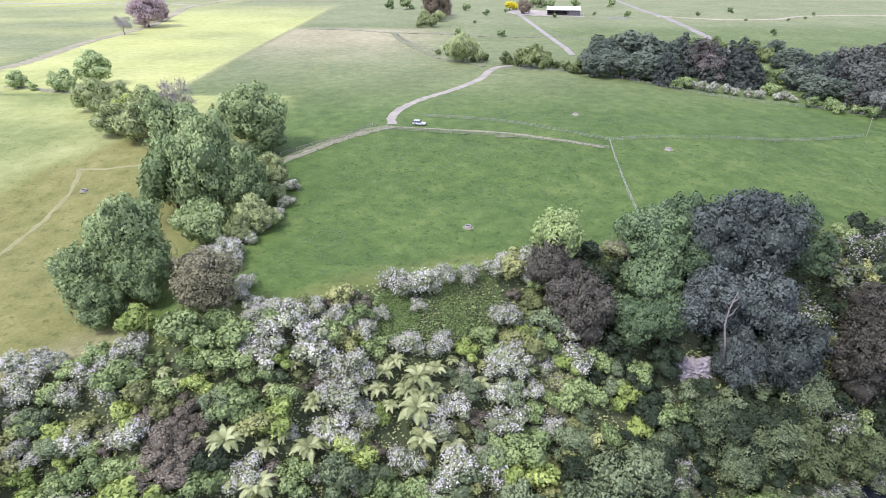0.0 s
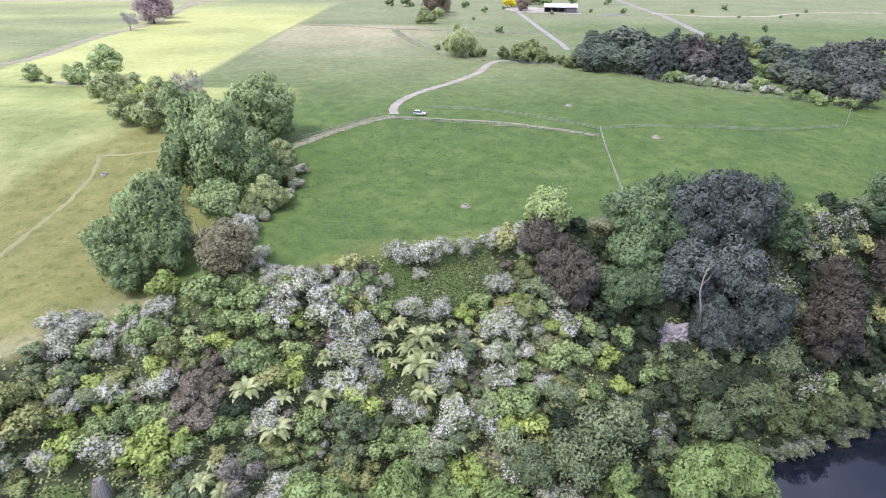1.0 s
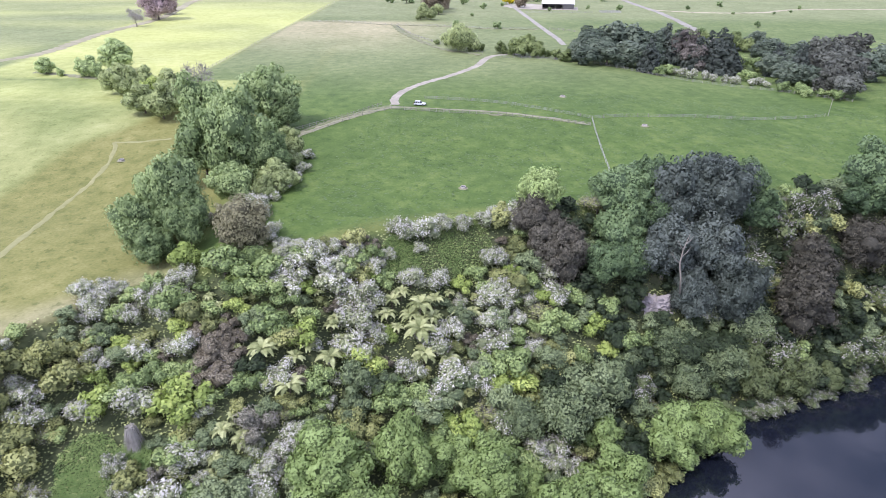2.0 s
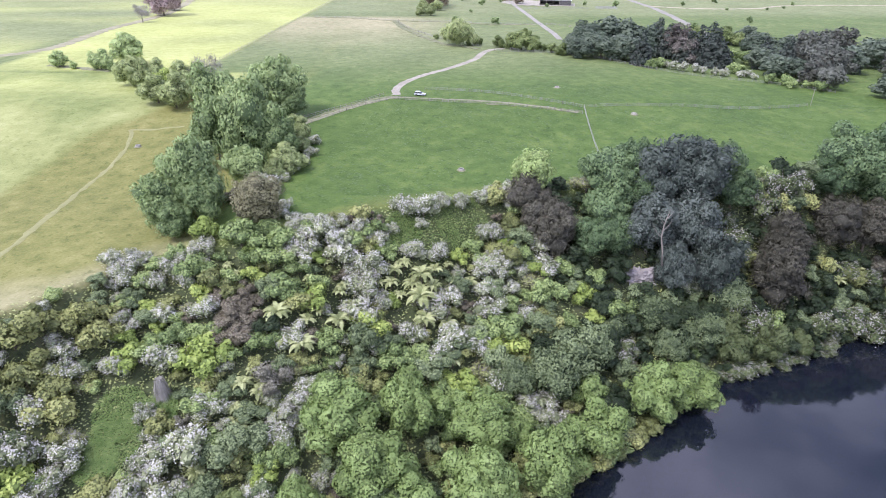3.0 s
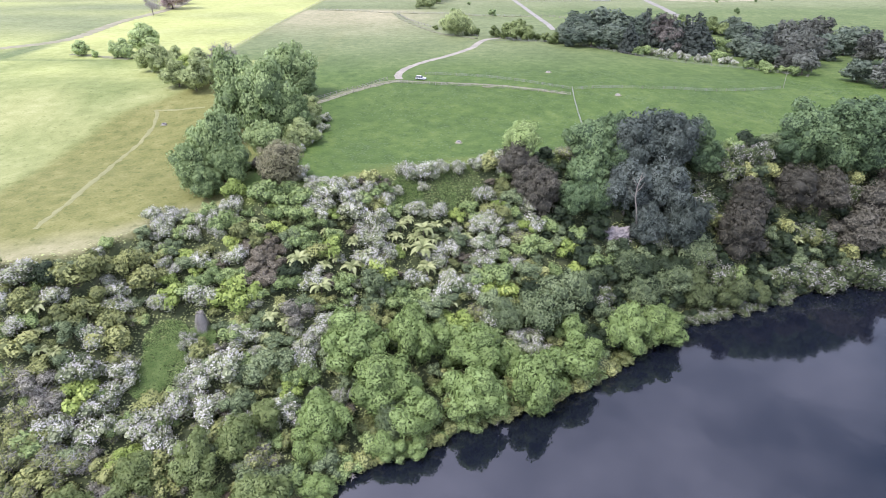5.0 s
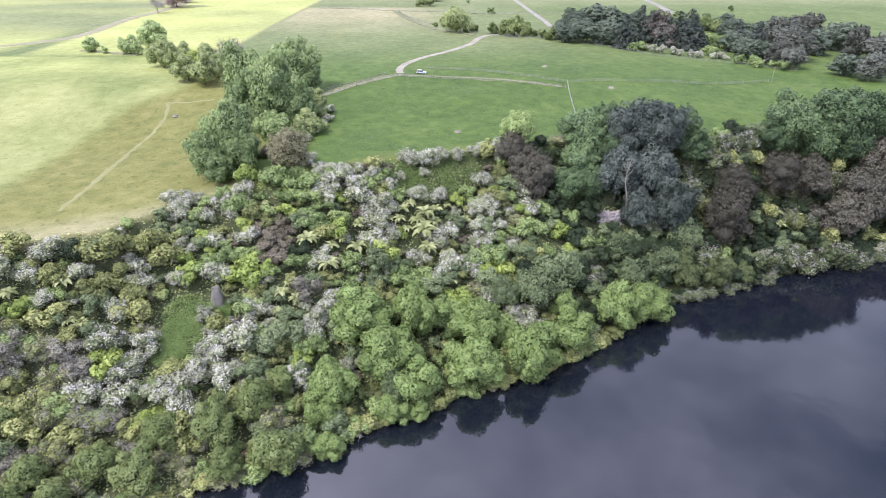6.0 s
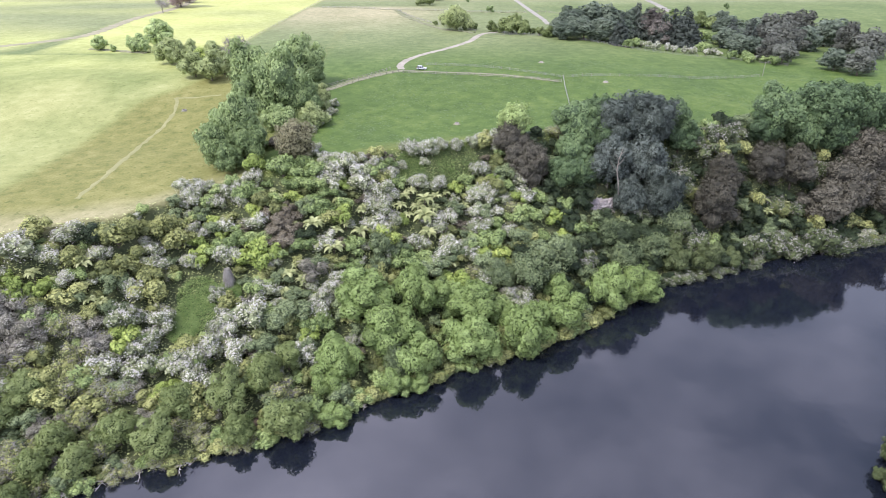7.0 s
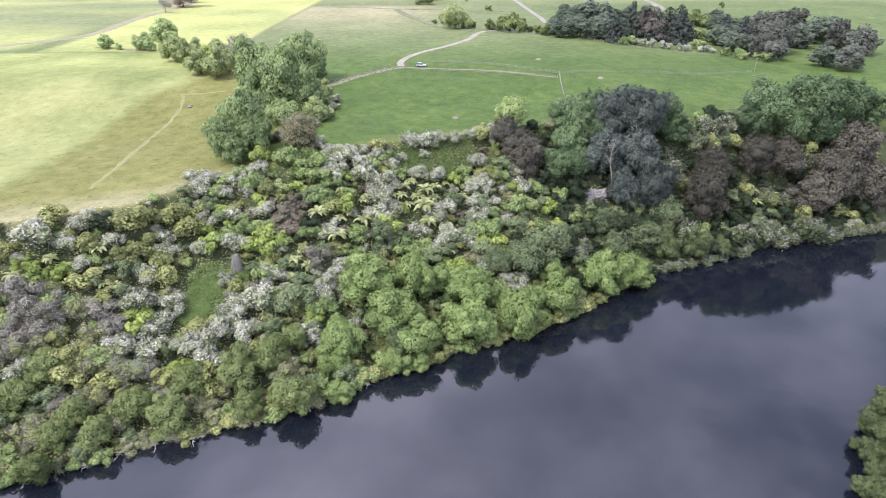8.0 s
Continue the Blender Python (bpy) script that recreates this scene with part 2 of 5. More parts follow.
def pasture_material():
    """Grass of several fields: lush, dry, cut (its bright tone also paints sunshine) and bare, by the masks of the
    ground; and the earth of the river bank.
    """
    m, nodes, links = material("pasture")
    fine, mid, big = noise_at(nodes, links, 1.6, 6.0), noise_at(nodes, links, 0.22, 5.0), noise_at(nodes, links, 0.03, 3.0)
    f = maths(nodes, links, "ADD", maths(nodes, links, "MULTIPLY", fine, 0.38), maths(nodes, links, "MULTIPLY", mid, 0.60))
    f = maths(nodes, links, "ADD", f, maths(nodes, links, "MULTIPLY", maths(nodes, links, "SUBTRACT", big, 0.46), 0.45))

    tuft = nodes.new("ShaderNodeMapRange")
    tuft.inputs["From Min"].default_value, tuft.inputs["From Max"].default_value = 0.56, 0.70
    links.new(noise_at(nodes, links, 0.55, 7.0, rough=0.65), tuft.inputs["Value"])
    f = maths(nodes, links, "SUBTRACT", f, maths(nodes, links, "MULTIPLY", tuft.outputs["Result"], 0.30))

    def tone(*stops):
        n = nodes.new("ShaderNodeValToRGB")
        n.color_ramp.elements.new(0.5)
        for e, (p, c) in zip(n.color_ramp.elements, stops):
            e.position, e.color = p, (*c, 1)
        links.new(f, n.inputs["Fac"])
        return n.outputs["Color"]

    lush = tone((0.30, (0.043, 0.079, 0.018)), (0.52, (0.077, 0.124, 0.030)), (0.75, (0.136, 0.180, 0.052)))
    fields = {
        "pale": tone((0.30, (0.150, 0.172, 0.082)), (0.52, (0.215, 0.233, 0.123)), (0.75, (0.292, 0.298, 0.178))),
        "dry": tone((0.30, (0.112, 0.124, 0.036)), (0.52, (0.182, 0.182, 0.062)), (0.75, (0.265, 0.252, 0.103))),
        "sunlit_cut": tone((0.30, (0.290, 0.318, 0.105)), (0.52, (0.372, 0.396, 0.142)), (0.75, (0.455, 0.470, 0.206))),
        "tan": tone((0.30, (0.200, 0.198, 0.103)), (0.52, (0.295, 0.275, 0.162)), (0.75, (0.390, 0.355, 0.230))),
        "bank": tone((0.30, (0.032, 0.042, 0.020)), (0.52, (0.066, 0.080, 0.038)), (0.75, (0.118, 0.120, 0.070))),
    }
    col = lush
    for name in ("pale", "dry", "sunlit_cut", "tan", "bank"):
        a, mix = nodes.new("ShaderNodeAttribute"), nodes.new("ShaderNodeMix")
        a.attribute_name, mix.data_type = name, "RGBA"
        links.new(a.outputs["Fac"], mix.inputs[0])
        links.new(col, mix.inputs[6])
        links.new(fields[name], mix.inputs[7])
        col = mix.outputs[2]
    bsdf, out, bump = nodes.new("ShaderNodeBsdfPrincipled"), nodes.new("ShaderNodeOutputMaterial"), nodes.new("ShaderNodeBump")
    bsdf.inputs["Roughness"].default_value, bsdf.inputs["Specular IOR Level"].default_value = 0.85, 0.2
    bump.inputs["Strength"].default_value, bump.inputs["Distance"].default_value = 0.5, 0.35
    links.new(f, bump.inputs["Height"])
    links.new(bump.outputs["Normal"], bsdf.inputs["Normal"])
    links.new(col, bsdf.inputs["Base Color"])
    links.new(bsdf.outputs[0], out.inputs["Surface"])
    return m


M["pasture"] = pasture_material()


def water_material():
    m, nodes, links = material("river_water")
    a, b = noise_at(nodes, links, 0.25, 4.0), noise_at(nodes, links, 0.045, 3.0)
    h = maths(nodes, links, "ADD", maths(nodes, links, "MULTIPLY", a, 0.25), b)
    bsdf, out, bump = nodes.new("ShaderNodeBsdfPrincipled"), nodes.new("ShaderNodeOutputMaterial"), nodes.new("ShaderNodeBump")
    bsdf.inputs["Base Color"].default_value = (0.007, 0.009, 0.016, 1)
    bsdf.inputs["Roughness"].default_value, bsdf.inputs["IOR"].default_value = 0.05, 1.7
    bump.inputs["Strength"].default_value, bump.inputs["Distance"].default_value = 0.12, 0.5
    links.new(h, bump.inputs["Height"])
    links.new(bump.outputs["Normal"], bsdf.inputs["Normal"])
    links.new(bsdf.outputs[0], out.inputs["Surface"])
    return m


M["water"] = water_material()

# ---- lie of the land ----
SHORE = [(-400, -150), (-200, -62), (-120, -18), (-90, -4), (-55, 9), (-36, 15), (-1, 35), (15, 42), (28, 48), (40, 57), (65, 76), (92, 85), (111, 94), (136, 100), (200, 112), (400, 125)]
RIM = [(-400, 0), (-200, 30), (-130, 43), (-100, 52), (-79, 61), (-67, 77), (-50, 83), (-28, 88), (-12, 97), (8, 104), (25, 108), (50, 111), (78, 117), (103, 122), (150, 130), (220, 142), (400, 170)]
FAR_BANK = [(-400, -230), (-100, -110), (0, -75), (50, -42), (74, -16), (84, 6), (97, 20), (130, 32), (200, 38), (400, 55)]
# y, x of the line where the sunlit grass colour begins
SUN_EDGE = [(40, -128), (70, -123), (120, -120), (150, -117), (157, -115), (170, -107), (183, -100), (195, -88), (212, -60)]
WATER = -35.2

def along(table, x):
    if x <= table[0][0]:
        return table[0][1]
    for (x0, y0), (x1, y1) in zip(table, table[1:]):
        if x <= x1:
            u = (x - x0) / (x1 - x0)
            return y0 + (y1 - y0) * u
    return table[-1][1]

def ease(a, b, v):
    u = min(1.0, max(0.0, (v - a) / (b - a)))
    return u * u * (3 - 2 * u)

def plateau(x, y):
    left = ease(-40, -68, x)
    z = -5.0 * left * (1 - ease(110, 185, y)) + 4.0 * ease(110, 200, y)
    return z - 4.5 * ease(60, 140, x) * (1 - ease(260, 420, y))

def ground(x, y):
    shore, rim, far = along(SHORE, x), along(RIM, x), along(FAR_BANK, x)
    if y >= rim:
        return plateau(x, y)
    if y >= shore:
        s = (rim - y) / (rim - shore)
        top = plateau(x, rim)
        return top + (WATER - top) * (1 - (1 - s) ** 1.5)
    if y > far:
        d = min(shore - y, y - far)
        return WATER - min(4.0, 0.35 * d)
    return WATER + 9.0 * (1 - math.exp(-(far - y) / 14.0))


def rough_ground(x, y):
    """The ground with its small swells."""
    z = ground(x, y)
    if z > WATER:
        k = (1 - ease(215, 250, y)) * (1 - ease(130, 165, abs(x - 10)))
        z += k * 0.35 * noise.noise((x * 0.045, y * 0.045, 0)) + k * 0.1 * noise.noise((x * 0.2, y * 0.2, 5))
    return z


def line_side(x, y, x0, y0, x1, y1, soft):
    """1 on the left of the line from point 0 to point 1, 0 on its right, with a soft edge."""
    n = math.hypot(x1 - x0, y1 - y0)
    d = ((x1 - x0) * (y - y0) - (y1 - y0) * (x - x0)) / n
    return ease(-soft, soft, d)


def field_masks(x, y):
    """How far the ground is pale pasture, dry pasture, cut grass brightened as if sunlit, tan stubble, or wooded bank.
    """
    wob = 7 * noise.noise((x * 0.02, y * 0.02, 2)) + 2.5 * noise.noise((x * 0.09, y * 0.09, 3))
    rim, shore, far = along(RIM, x), along(SHORE, x), along(FAR_BANK, x)
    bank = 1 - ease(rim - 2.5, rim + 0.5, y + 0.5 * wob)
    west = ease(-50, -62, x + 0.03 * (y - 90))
    # edge of the sunshine, painted as a change of grass colour
    west_of = ease(5, -5, x + 0.5 * wob - along(SUN_EDGE, y))
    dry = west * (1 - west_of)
    meadow = west * west_of * (1 - ease(236, 242, y)) * (0.72 + 0.5 * noise.noise((x * 0.035, y * 0.035, 6)))
    sunlit_cut = line_side(x, y, -111, 236, -111, 634, 1.5) * ease(236, 246, y) * line_side(x, y, -254, 650, -215, 300, 3) * (1 - ease(560, 700, y)) * (0.86 + 0.55 * noise.noise((x * 0.012, y * 0.02, 7)))
    over = ease(-222, -232, x) * ease(240, 250, y)
    sunlit_cut = max(sunlit_cut, over * (0.25 + 0.9 * noise.noise((x * 0.006, y * 0.016, 8))))
    beyond = ease(420, 520, y) * 0.75
    tan = line_side(x, y, -111, 634, -111, 236, 1.5) * ease(290, 420, y + 2 * wob) * (1 - ease(455, 460, y)) * (1 - ease(-50, 30, x + wob))
    pale = max(0.55 * ease(195, 300, y + wob) * (1 - 0.55 * ease(30, 120, x)), beyond, 0.7 * over)
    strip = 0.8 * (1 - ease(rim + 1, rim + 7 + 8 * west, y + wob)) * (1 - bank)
    return {"pale": pale, "dry": max(dry, strip * 0.6, 0.0), "sunlit_cut": max(sunlit_cut, 0.75 * meadow), "tan": max(tan, 0.95 * strip * west, 0.38 * meadow * ease(230, 150, y + wob)), "bank": bank}


def spaced(lo, hi, step, reach, grow=1.09):
    """Coordinates with an even step from lo to hi and ever wider ones out to the horizon."""
    mid = list(np.arange(lo, hi + step, step))
    low, high, s = [], [], step
    a, b = mid[0], mid[-1]
    while b < reach or a > -reach:
        s = min(s * grow, 400)
        a, b = a - s, b + s
        low.append(a), high.append(b)
    return low[::-1] + mid + high


def put_mesh(name, verts, faces, mats, slots=None, smooth=False):
    me = bpy.data.meshes.new(name)
    me.from_pydata([tuple(v) for v in verts], [], [tuple(f) for f in faces])
    for m in mats:
        me.materials.append(m)
    if slots is not None:
        me.polygons.foreach_set("material_index", np.asarray(slots, dtype=np.int32))
    if smooth:
        me.polygons.foreach_set("use_smooth", [True] * len(me.polygons))
    me.update()
    return me


def build_ground():
    xs, ys = spaced(-170, 200, 2.3, 4600), spaced(-60, 260, 2.3, 4600)
    verts, masks = [], {k: [] for k in ("pale", "dry", "sunlit_cut", "tan", "bank")}
    for y in ys:
        for x in xs:
            verts.append((x, y, rough_ground(x, y)))
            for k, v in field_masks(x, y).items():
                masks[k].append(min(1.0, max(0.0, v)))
    n = len(xs)
    faces = [(j * n + i, j * n + i + 1, (j + 1) * n + i + 1, (j + 1) * n + i) for j in range(len(ys) - 1) for i in range(n - 1)]
    me = put_mesh("ground", verts, faces, [M["pasture"]], smooth=True)
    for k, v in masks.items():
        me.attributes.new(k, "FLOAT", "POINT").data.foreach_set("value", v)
    tagged(new("ground", me), "rolling green and dry pasture above a wooded river bank", "ground", kind="structure")


build_ground()
water_faces, water_verts, wx, wy = [], [], np.linspace(-420, 620, 27), np.linspace(-330, 170, 16)
for b in wy:
    for a in wx:
        water_verts.append((a, b, WATER))
for j in range(len(wy) - 1):
    for i in range(len(wx) - 1):
        water_faces.append((j * 27 + i, j * 27 + i + 1, (j + 1) * 27 + i + 1, (j + 1) * 27 + i))
tagged(new("water", put_mesh("water", water_verts, water_faces, [M["water"]])), "calm dark river water reflecting a cloudy sky", "river", kind="structure")


# ---- plants ----
def part(name, me, parent, label=""):
    ob = new(name, me)
    ob.parent = parent
    if label:
        ob["label"] = label
    return ob


def icosphere(level):
    bm = bmesh.new()
    bmesh.ops.create_icosphere(bm, subdivisions=level, radius=1.0)
    out = np.array([v.co[:] for v in bm.verts]), [[v.index for v in f.verts] for f in bm.faces]
    bm.free()
    return out


BALLS = {1: icosphere(1), 2: icosphere(2)}


def unit(v):
    return v / np.maximum(np.linalg.norm(v, axis=1, keepdims=True), 1e-9)


def cards(rng, places, normals, long, wide, hang=0.0):
    """Small pointed leaf sprays, one for each place, lying across its normal. hang turns their length downwards."""
    n = len(places)
    a = rng.normal(size=(n, 3))
    a[:, 2] -= hang * 2.0
    a = unit(a - normals * (a * normals).sum(1, keepdims=True))
    b = np.cross(normals, a)
    s = rng.uniform(0.65, 1.35, (n, 1))
    la, wb = a * long * 0.5 * s, b * wide * 0.5 * s
    verts = np.stack([places + la, places - 0.55 * la + wb, places - 0.55 * la - wb], 1).reshape(-1, 3)
    return verts, np.arange(3 * n).reshape(-1, 3)


def dome(rng, radius, tall, centre, lobes, lobe, low=-0.45):
    """Lobes of a rounded, uneven crown: a few great limbs of foliage, each with smaller clumps. Centres and radii."""
    great = max(5, lobes // 4)
    k = np.arange(great)
    z = 1 - (1 - low) * (k + 0.5) / great
    turn = k * 2.39996 + rng.uniform(0, 6)
    flat = np.sqrt(np.maximum(0, 1 - z * z))
    way = np.stack([flat * np.cos(turn), flat * np.sin(turn), z], 1) + rng.normal(scale=0.16, size=(great, 3))
    mid = way * radius * 0.54 * rng.uniform(0.75, 1.15, (great, 1))
    size = radius * 0.36 * rng.uniform(0.72, 1.22, great)
    pick = rng.integers(great, size=lobes)
    out = unit(rng.normal(size=(lobes, 3)) + way[pick] * 1.0 + [0, 0, 0.3])
    small = radius * lobe * rng.uniform(0.45, 1.15, lobes)
    on = mid[pick] + out * (size[pick] * rng.uniform(0.78, 1.02, lobes))[:, None]
    mid, size = np.vstack([[[0, 0, 0]], mid, on]), np.concatenate([[radius * 0.5], size, small])
    mid = mid * [1, 1, tall] + [0, 0, centre]
    if low > -0.75:
        mid[:, 2] = np.maximum(mid[:, 2], 0.25 * radius)
    return mid, size


def spire(rng, radius, tall, centre, lobes):
    """Lobes of a pointed crown, wide below and narrow above."""
    u = (np.arange(lobes) + 0.5) / lobes
    turn = np.arange(lobes) * 2.39996 + rng.uniform(0, 6)
    wide = radius * (1 - u) ** 0.8
    mid = np.stack([0.62 * wide * np.cos(turn), 0.62 * wide * np.sin(turn), centre + radius * tall * (2 * u - 1)], 1)
    return mid + rng.normal(scale=0.05 * radius, size=(lobes, 3)), np.maximum(0.42 * wide, 0.12 * radius) * rng.uniform(0.85, 1.2, lobes)


def ripple(rng, wave):
    """A smooth, irregular swell in space, between about -1 and 1."""
    ways = unit(rng.normal(size=(7, 3))) * (2 * math.pi / wave) * rng.uniform(0.6, 1.9, (7, 1))
    shift = rng.uniform(0, 2 * math.pi, 7)
    return lambda p: np.sin(p @ ways.T + shift).sum(1) / 3.2


def on_lobes(rng, mid, size, count, lift=0.3, loose=0.1, stretch=None, swell=None):
    """Places on the outside of the lobes, and the directions in which they face."""
    pick = rng.choice(len(size), int(count * 2.6), p=size**2 / (size**2).sum())
    way = rng.normal(size=(len(pick), 3))
    way[:, 2] += lift
    way = unit(way)
    far = size[pick] * rng.uniform(1 - loose, 1 + loose, len(pick))
    if swell is not None:
        far = far * (1 + 0.24 * swell(mid[pick] + way * size[pick][:, None]))
    at = mid[pick] + way * far[:, None] * (1.0 if stretch is None else stretch[pick])
    gap = np.linalg.norm(at[:, None] - mid[None], axis=2) - 0.72 * size[None]
    gap[np.arange(len(pick)), pick] = 1
    keep = np.where(gap.min(1) > 0)[0][:count]
    return at[keep], way[keep]


def soften(me, normals):
    """Rounded shading over a crown made of many small leaf sprays."""
    me.polygons.foreach_set("use_smooth", [True] * len(me.polygons))
    me.normals_split_custom_set_from_vertices(np.vstack(normals).tolist())
    me.update()
    return me


def leafy(name, rng, mid, size, count, long, wide, leaf, level=1, hang=0.0, lift=0.3, stray=0.42, core=0.84, loose=0.12):
    """A crown: uneven clumps of inner foliage, coloured darker for shade, covered with leaf sprays."""
    stretch = rng.uniform([0.8, 0.8, 0.74], [1.25, 1.25, 1.1], (len(size), 3))
    swell = ripple(rng, 1.7 * size[1:].mean())
    at, way = on_lobes(rng, mid, size, count, lift, loose, stretch, swell)
    face = unit(way + rng.normal(scale=stray, size=way.shape))
    v, f = cards(rng, at, face, long, wide, hang)
    verts, faces, slots, base = [v], [list(q) for q in f], [0] * len(f), len(v)
    outward = unit(at - mid[: max(4, len(mid) // 4)].mean(axis=0))
    puffy = [np.repeat(unit(0.62 * way + 0.22 * outward + 0.55 * face + [0, 0, 0.15]), 3, axis=0)]
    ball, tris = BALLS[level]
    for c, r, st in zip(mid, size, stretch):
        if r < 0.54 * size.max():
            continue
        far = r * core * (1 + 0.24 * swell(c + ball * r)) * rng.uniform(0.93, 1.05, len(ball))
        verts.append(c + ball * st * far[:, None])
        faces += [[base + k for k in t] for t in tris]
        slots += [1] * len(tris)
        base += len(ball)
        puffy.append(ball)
    return soften(put_mesh(name, np.vstack(verts), faces, [leaf, inner_shade_material(leaf)], slots), puffy)


def tube(verts, faces, pts, radii, sides=6):
    base = len(verts)
    for k, (p, r) in enumerate(zip(pts, radii)):
        p = Vector(p)
        way = (Vector(pts[min(k + 1, len(pts) - 1)]) - Vector(pts[max(k - 1, 0)])).normalized()
        side = way.cross(Vector((0.31, 0.87, 0.2))).normalized()
        up = way.cross(side)
        for s in range(sides):
            a = 2 * math.pi * s / sides
            verts.append(tuple(p + (side * math.cos(a) + up * math.sin(a)) * r))
    for k in range(len(pts) - 1):
        for s in range(sides):
            t = (s + 1) % sides
            faces.append((base + k * sides + s, base + k * sides + t, base + (k + 1) * sides + t, base + (k + 1) * sides + s))
    faces.append(tuple(base + s for s in range(sides))[::-1])
    faces.append(tuple(base + (len(pts) - 1) * sides + s for s in range(sides)))


def trunk_mesh(name, rng, height, radius, spread, limbs, bark, fork=0.35, sides=6):
    """A tapered, slightly bent trunk with rising limbs."""
    verts, faces = [], []
    lean = rng.uniform(-0.06, 0.06, 2) * height
    spine = [(lean[0] * u * u, lean[1] * u * u, height * u - 0.5 * (u == 0)) for u in (0, 0.12, 0.35, 0.65, 1.0)]
    tube(verts, faces, spine, [radius * s for s in (1.5, 1.05, 0.85, 0.6, 0.25)], sides)
    for k in range(limbs):
        a = 2.4 * k + rng.uniform(-0.4, 0.4)
        u = fork + (0.85 - fork) * k / max(1, limbs)
        p = Vector((lean[0] * u * u, lean[1] * u * u, height * u))
        q = Vector((math.cos(a), math.sin(a), 0)) * spread * rng.uniform(0.6, 0.9)
        end = p + q + Vector((0, 0, height * rng.uniform(0.25, 0.45)))
        mid = p + q * 0.45 + Vector((0, 0, height * 0.1))
        tube(verts, faces, [p, mid, end], [radius * 0.5, radius * 0.34, radius * 0.12], max(4, sides - 1))
    return put_mesh(name, verts, faces, [bark], smooth=True)


def twigs(name, rng, mid, size, count, long, thick, mat):
    """Bare twigs that stand out of the lobes."""
    at, way = on_lobes(rng, mid, size * 0.75, count, 0.4, 0.35)
    a = unit(way + rng.normal(scale=0.55, size=way.shape))
    b = unit(np.cross(a, rng.normal(size=a.shape)))
    c = np.cross(a, b)
    s = rng.uniform(0.5, 1.5, (len(at), 1))
    root, tip = at - a * long * 0.5 * s, at + a * long * 0.5 * s
    verts = np.stack([root + b * thick, root - b * thick * 0.5 + c * thick, root - b * thick * 0.5 - c * thick, tip], 1).reshape(-1, 3)
    faces = []
    for k in range(len(at)):
        o = 4 * k
        faces += [(o, o + 1, o + 3), (o + 1, o + 2, o + 3), (o + 2, o, o + 3)]
    return put_mesh(name, verts, faces, [mat])


PLANTS = []  # what stands already: x, y, radius


def plant(kind, meshes, x, y, r, base, rng, label, category, group, squash=1.0, sink=0.15, z=None):
    """One plant: an empty at its foot with its parts. meshes: rows of part name, mesh, label; base: the radius they are built for."""
    root = new(kind)
    root.empty_display_size = 0.5
    s = r / base
    z = max(rough_ground(x, y), WATER - 0.3) - sink if z is None else z
    root.matrix_basis = pose(x, y, z, 0, 0, rng.uniform(0, 360)) @ Matrix.Diagonal((s * rng.uniform(0.9, 1.14), s * rng.uniform(0.9, 1.14), s * squash * rng.uniform(0.92, 1.08), 1))
    for name, me, said in meshes:
        part(name, me, root, said)
    tagged(root, label, category, group)
    PLANTS.append((x, y, r))
    return root


def tree_kinds(seed, base, tall, centre, lobes, lobe, count, long, wide, leaf, bark, variants=3, level=1, hang=0.0, lift=0.3, low=-0.45, pointed=False, thick=0.05, limbs=5, core=0.84, loose=0.12):
    out = []
    for k in range(variants):
        rng = np.random.default_rng(seed * 10 + k)
        c = base * centre
        mid, size = spire(rng, base, tall, c, lobes) if pointed else dome(rng, base, tall, c, lobes, lobe, low)
        crown = leafy("crown", rng, mid, size, count, long, wide, M[leaf], level, hang, lift, core=core, loose=loose)
        trunk = trunk_mesh("trunk", rng, c * (1.6 if pointed else 1.05), base * thick, base * (0.3 if pointed else 0.62), 2 if pointed else limbs, M[bark])
        out.append([("trunk", trunk, ""), ("crown", crown, "")])
    return out


def set_out(kind, kinds, places, base, seed, label, category, group, squash=1.0):
    rng = np.random.default_rng(seed)
    for n, (x, y, r) in enumerate(places):
        plant(kind, kinds[n % len(kinds)], x, y, r, base, rng, label, category, group, squash)



# ---- where the plants stand: x, y, radius of the crown ----
# the great trees beside the paddock: x, y, radius, how tall for their width
BROAD = [(-56.5, 170, 8.6, 1.2), (-50.5, 168, 5.2, 1.0), (-55, 131, 9.3, 1.28), (-66, 135, 7.8, 1.2), (-71.5, 153, 8.2, 1.38), (-47.5, 131, 6.3, 1.2), (-52.3, 116.5, 5.2, 1.0), (-60, 100, 7.6, 1.36), (-65.5, 94, 5.5, 1.25), (-55, 93.5, 5.3, 1.2), (-60.5, 88.5, 4.5, 0.95), (-66, 104, 6, 1.25), (-63, 146, 7, 1.3)]
SHADED_TREE = [(42.7, 107.7, 6.6), (50.5, 112.8, 5.7), (40.6, 101.3, 6.1), (36.4, 95.5, 4.9), (76.5, 118.0, 5.2), (77.0, 112.4, 5.4), (43.6, 97.5, 4.9), (49.2, 106.3, 5.5), (113.0, 122.4, 8.6), (128.1, 125.9, 9.1), (142.0, 127.4, 8.4), (108.1, 120.2, 5.8), (133.8, 123.1, 7.5), (121.9, 121.2, 6.9), (153.4, 128.8, 6.9)]
GREY_TREE = [(54.8, 107.1, 8.2), (63.9, 109.1, 8.2), (51.6, 99.2, 7.3), (62.1, 100.3, 8.1), (67.3, 94.9, 7.4), (56.7, 93.0, 5.5), (67.3, 116.6, 5.1)]
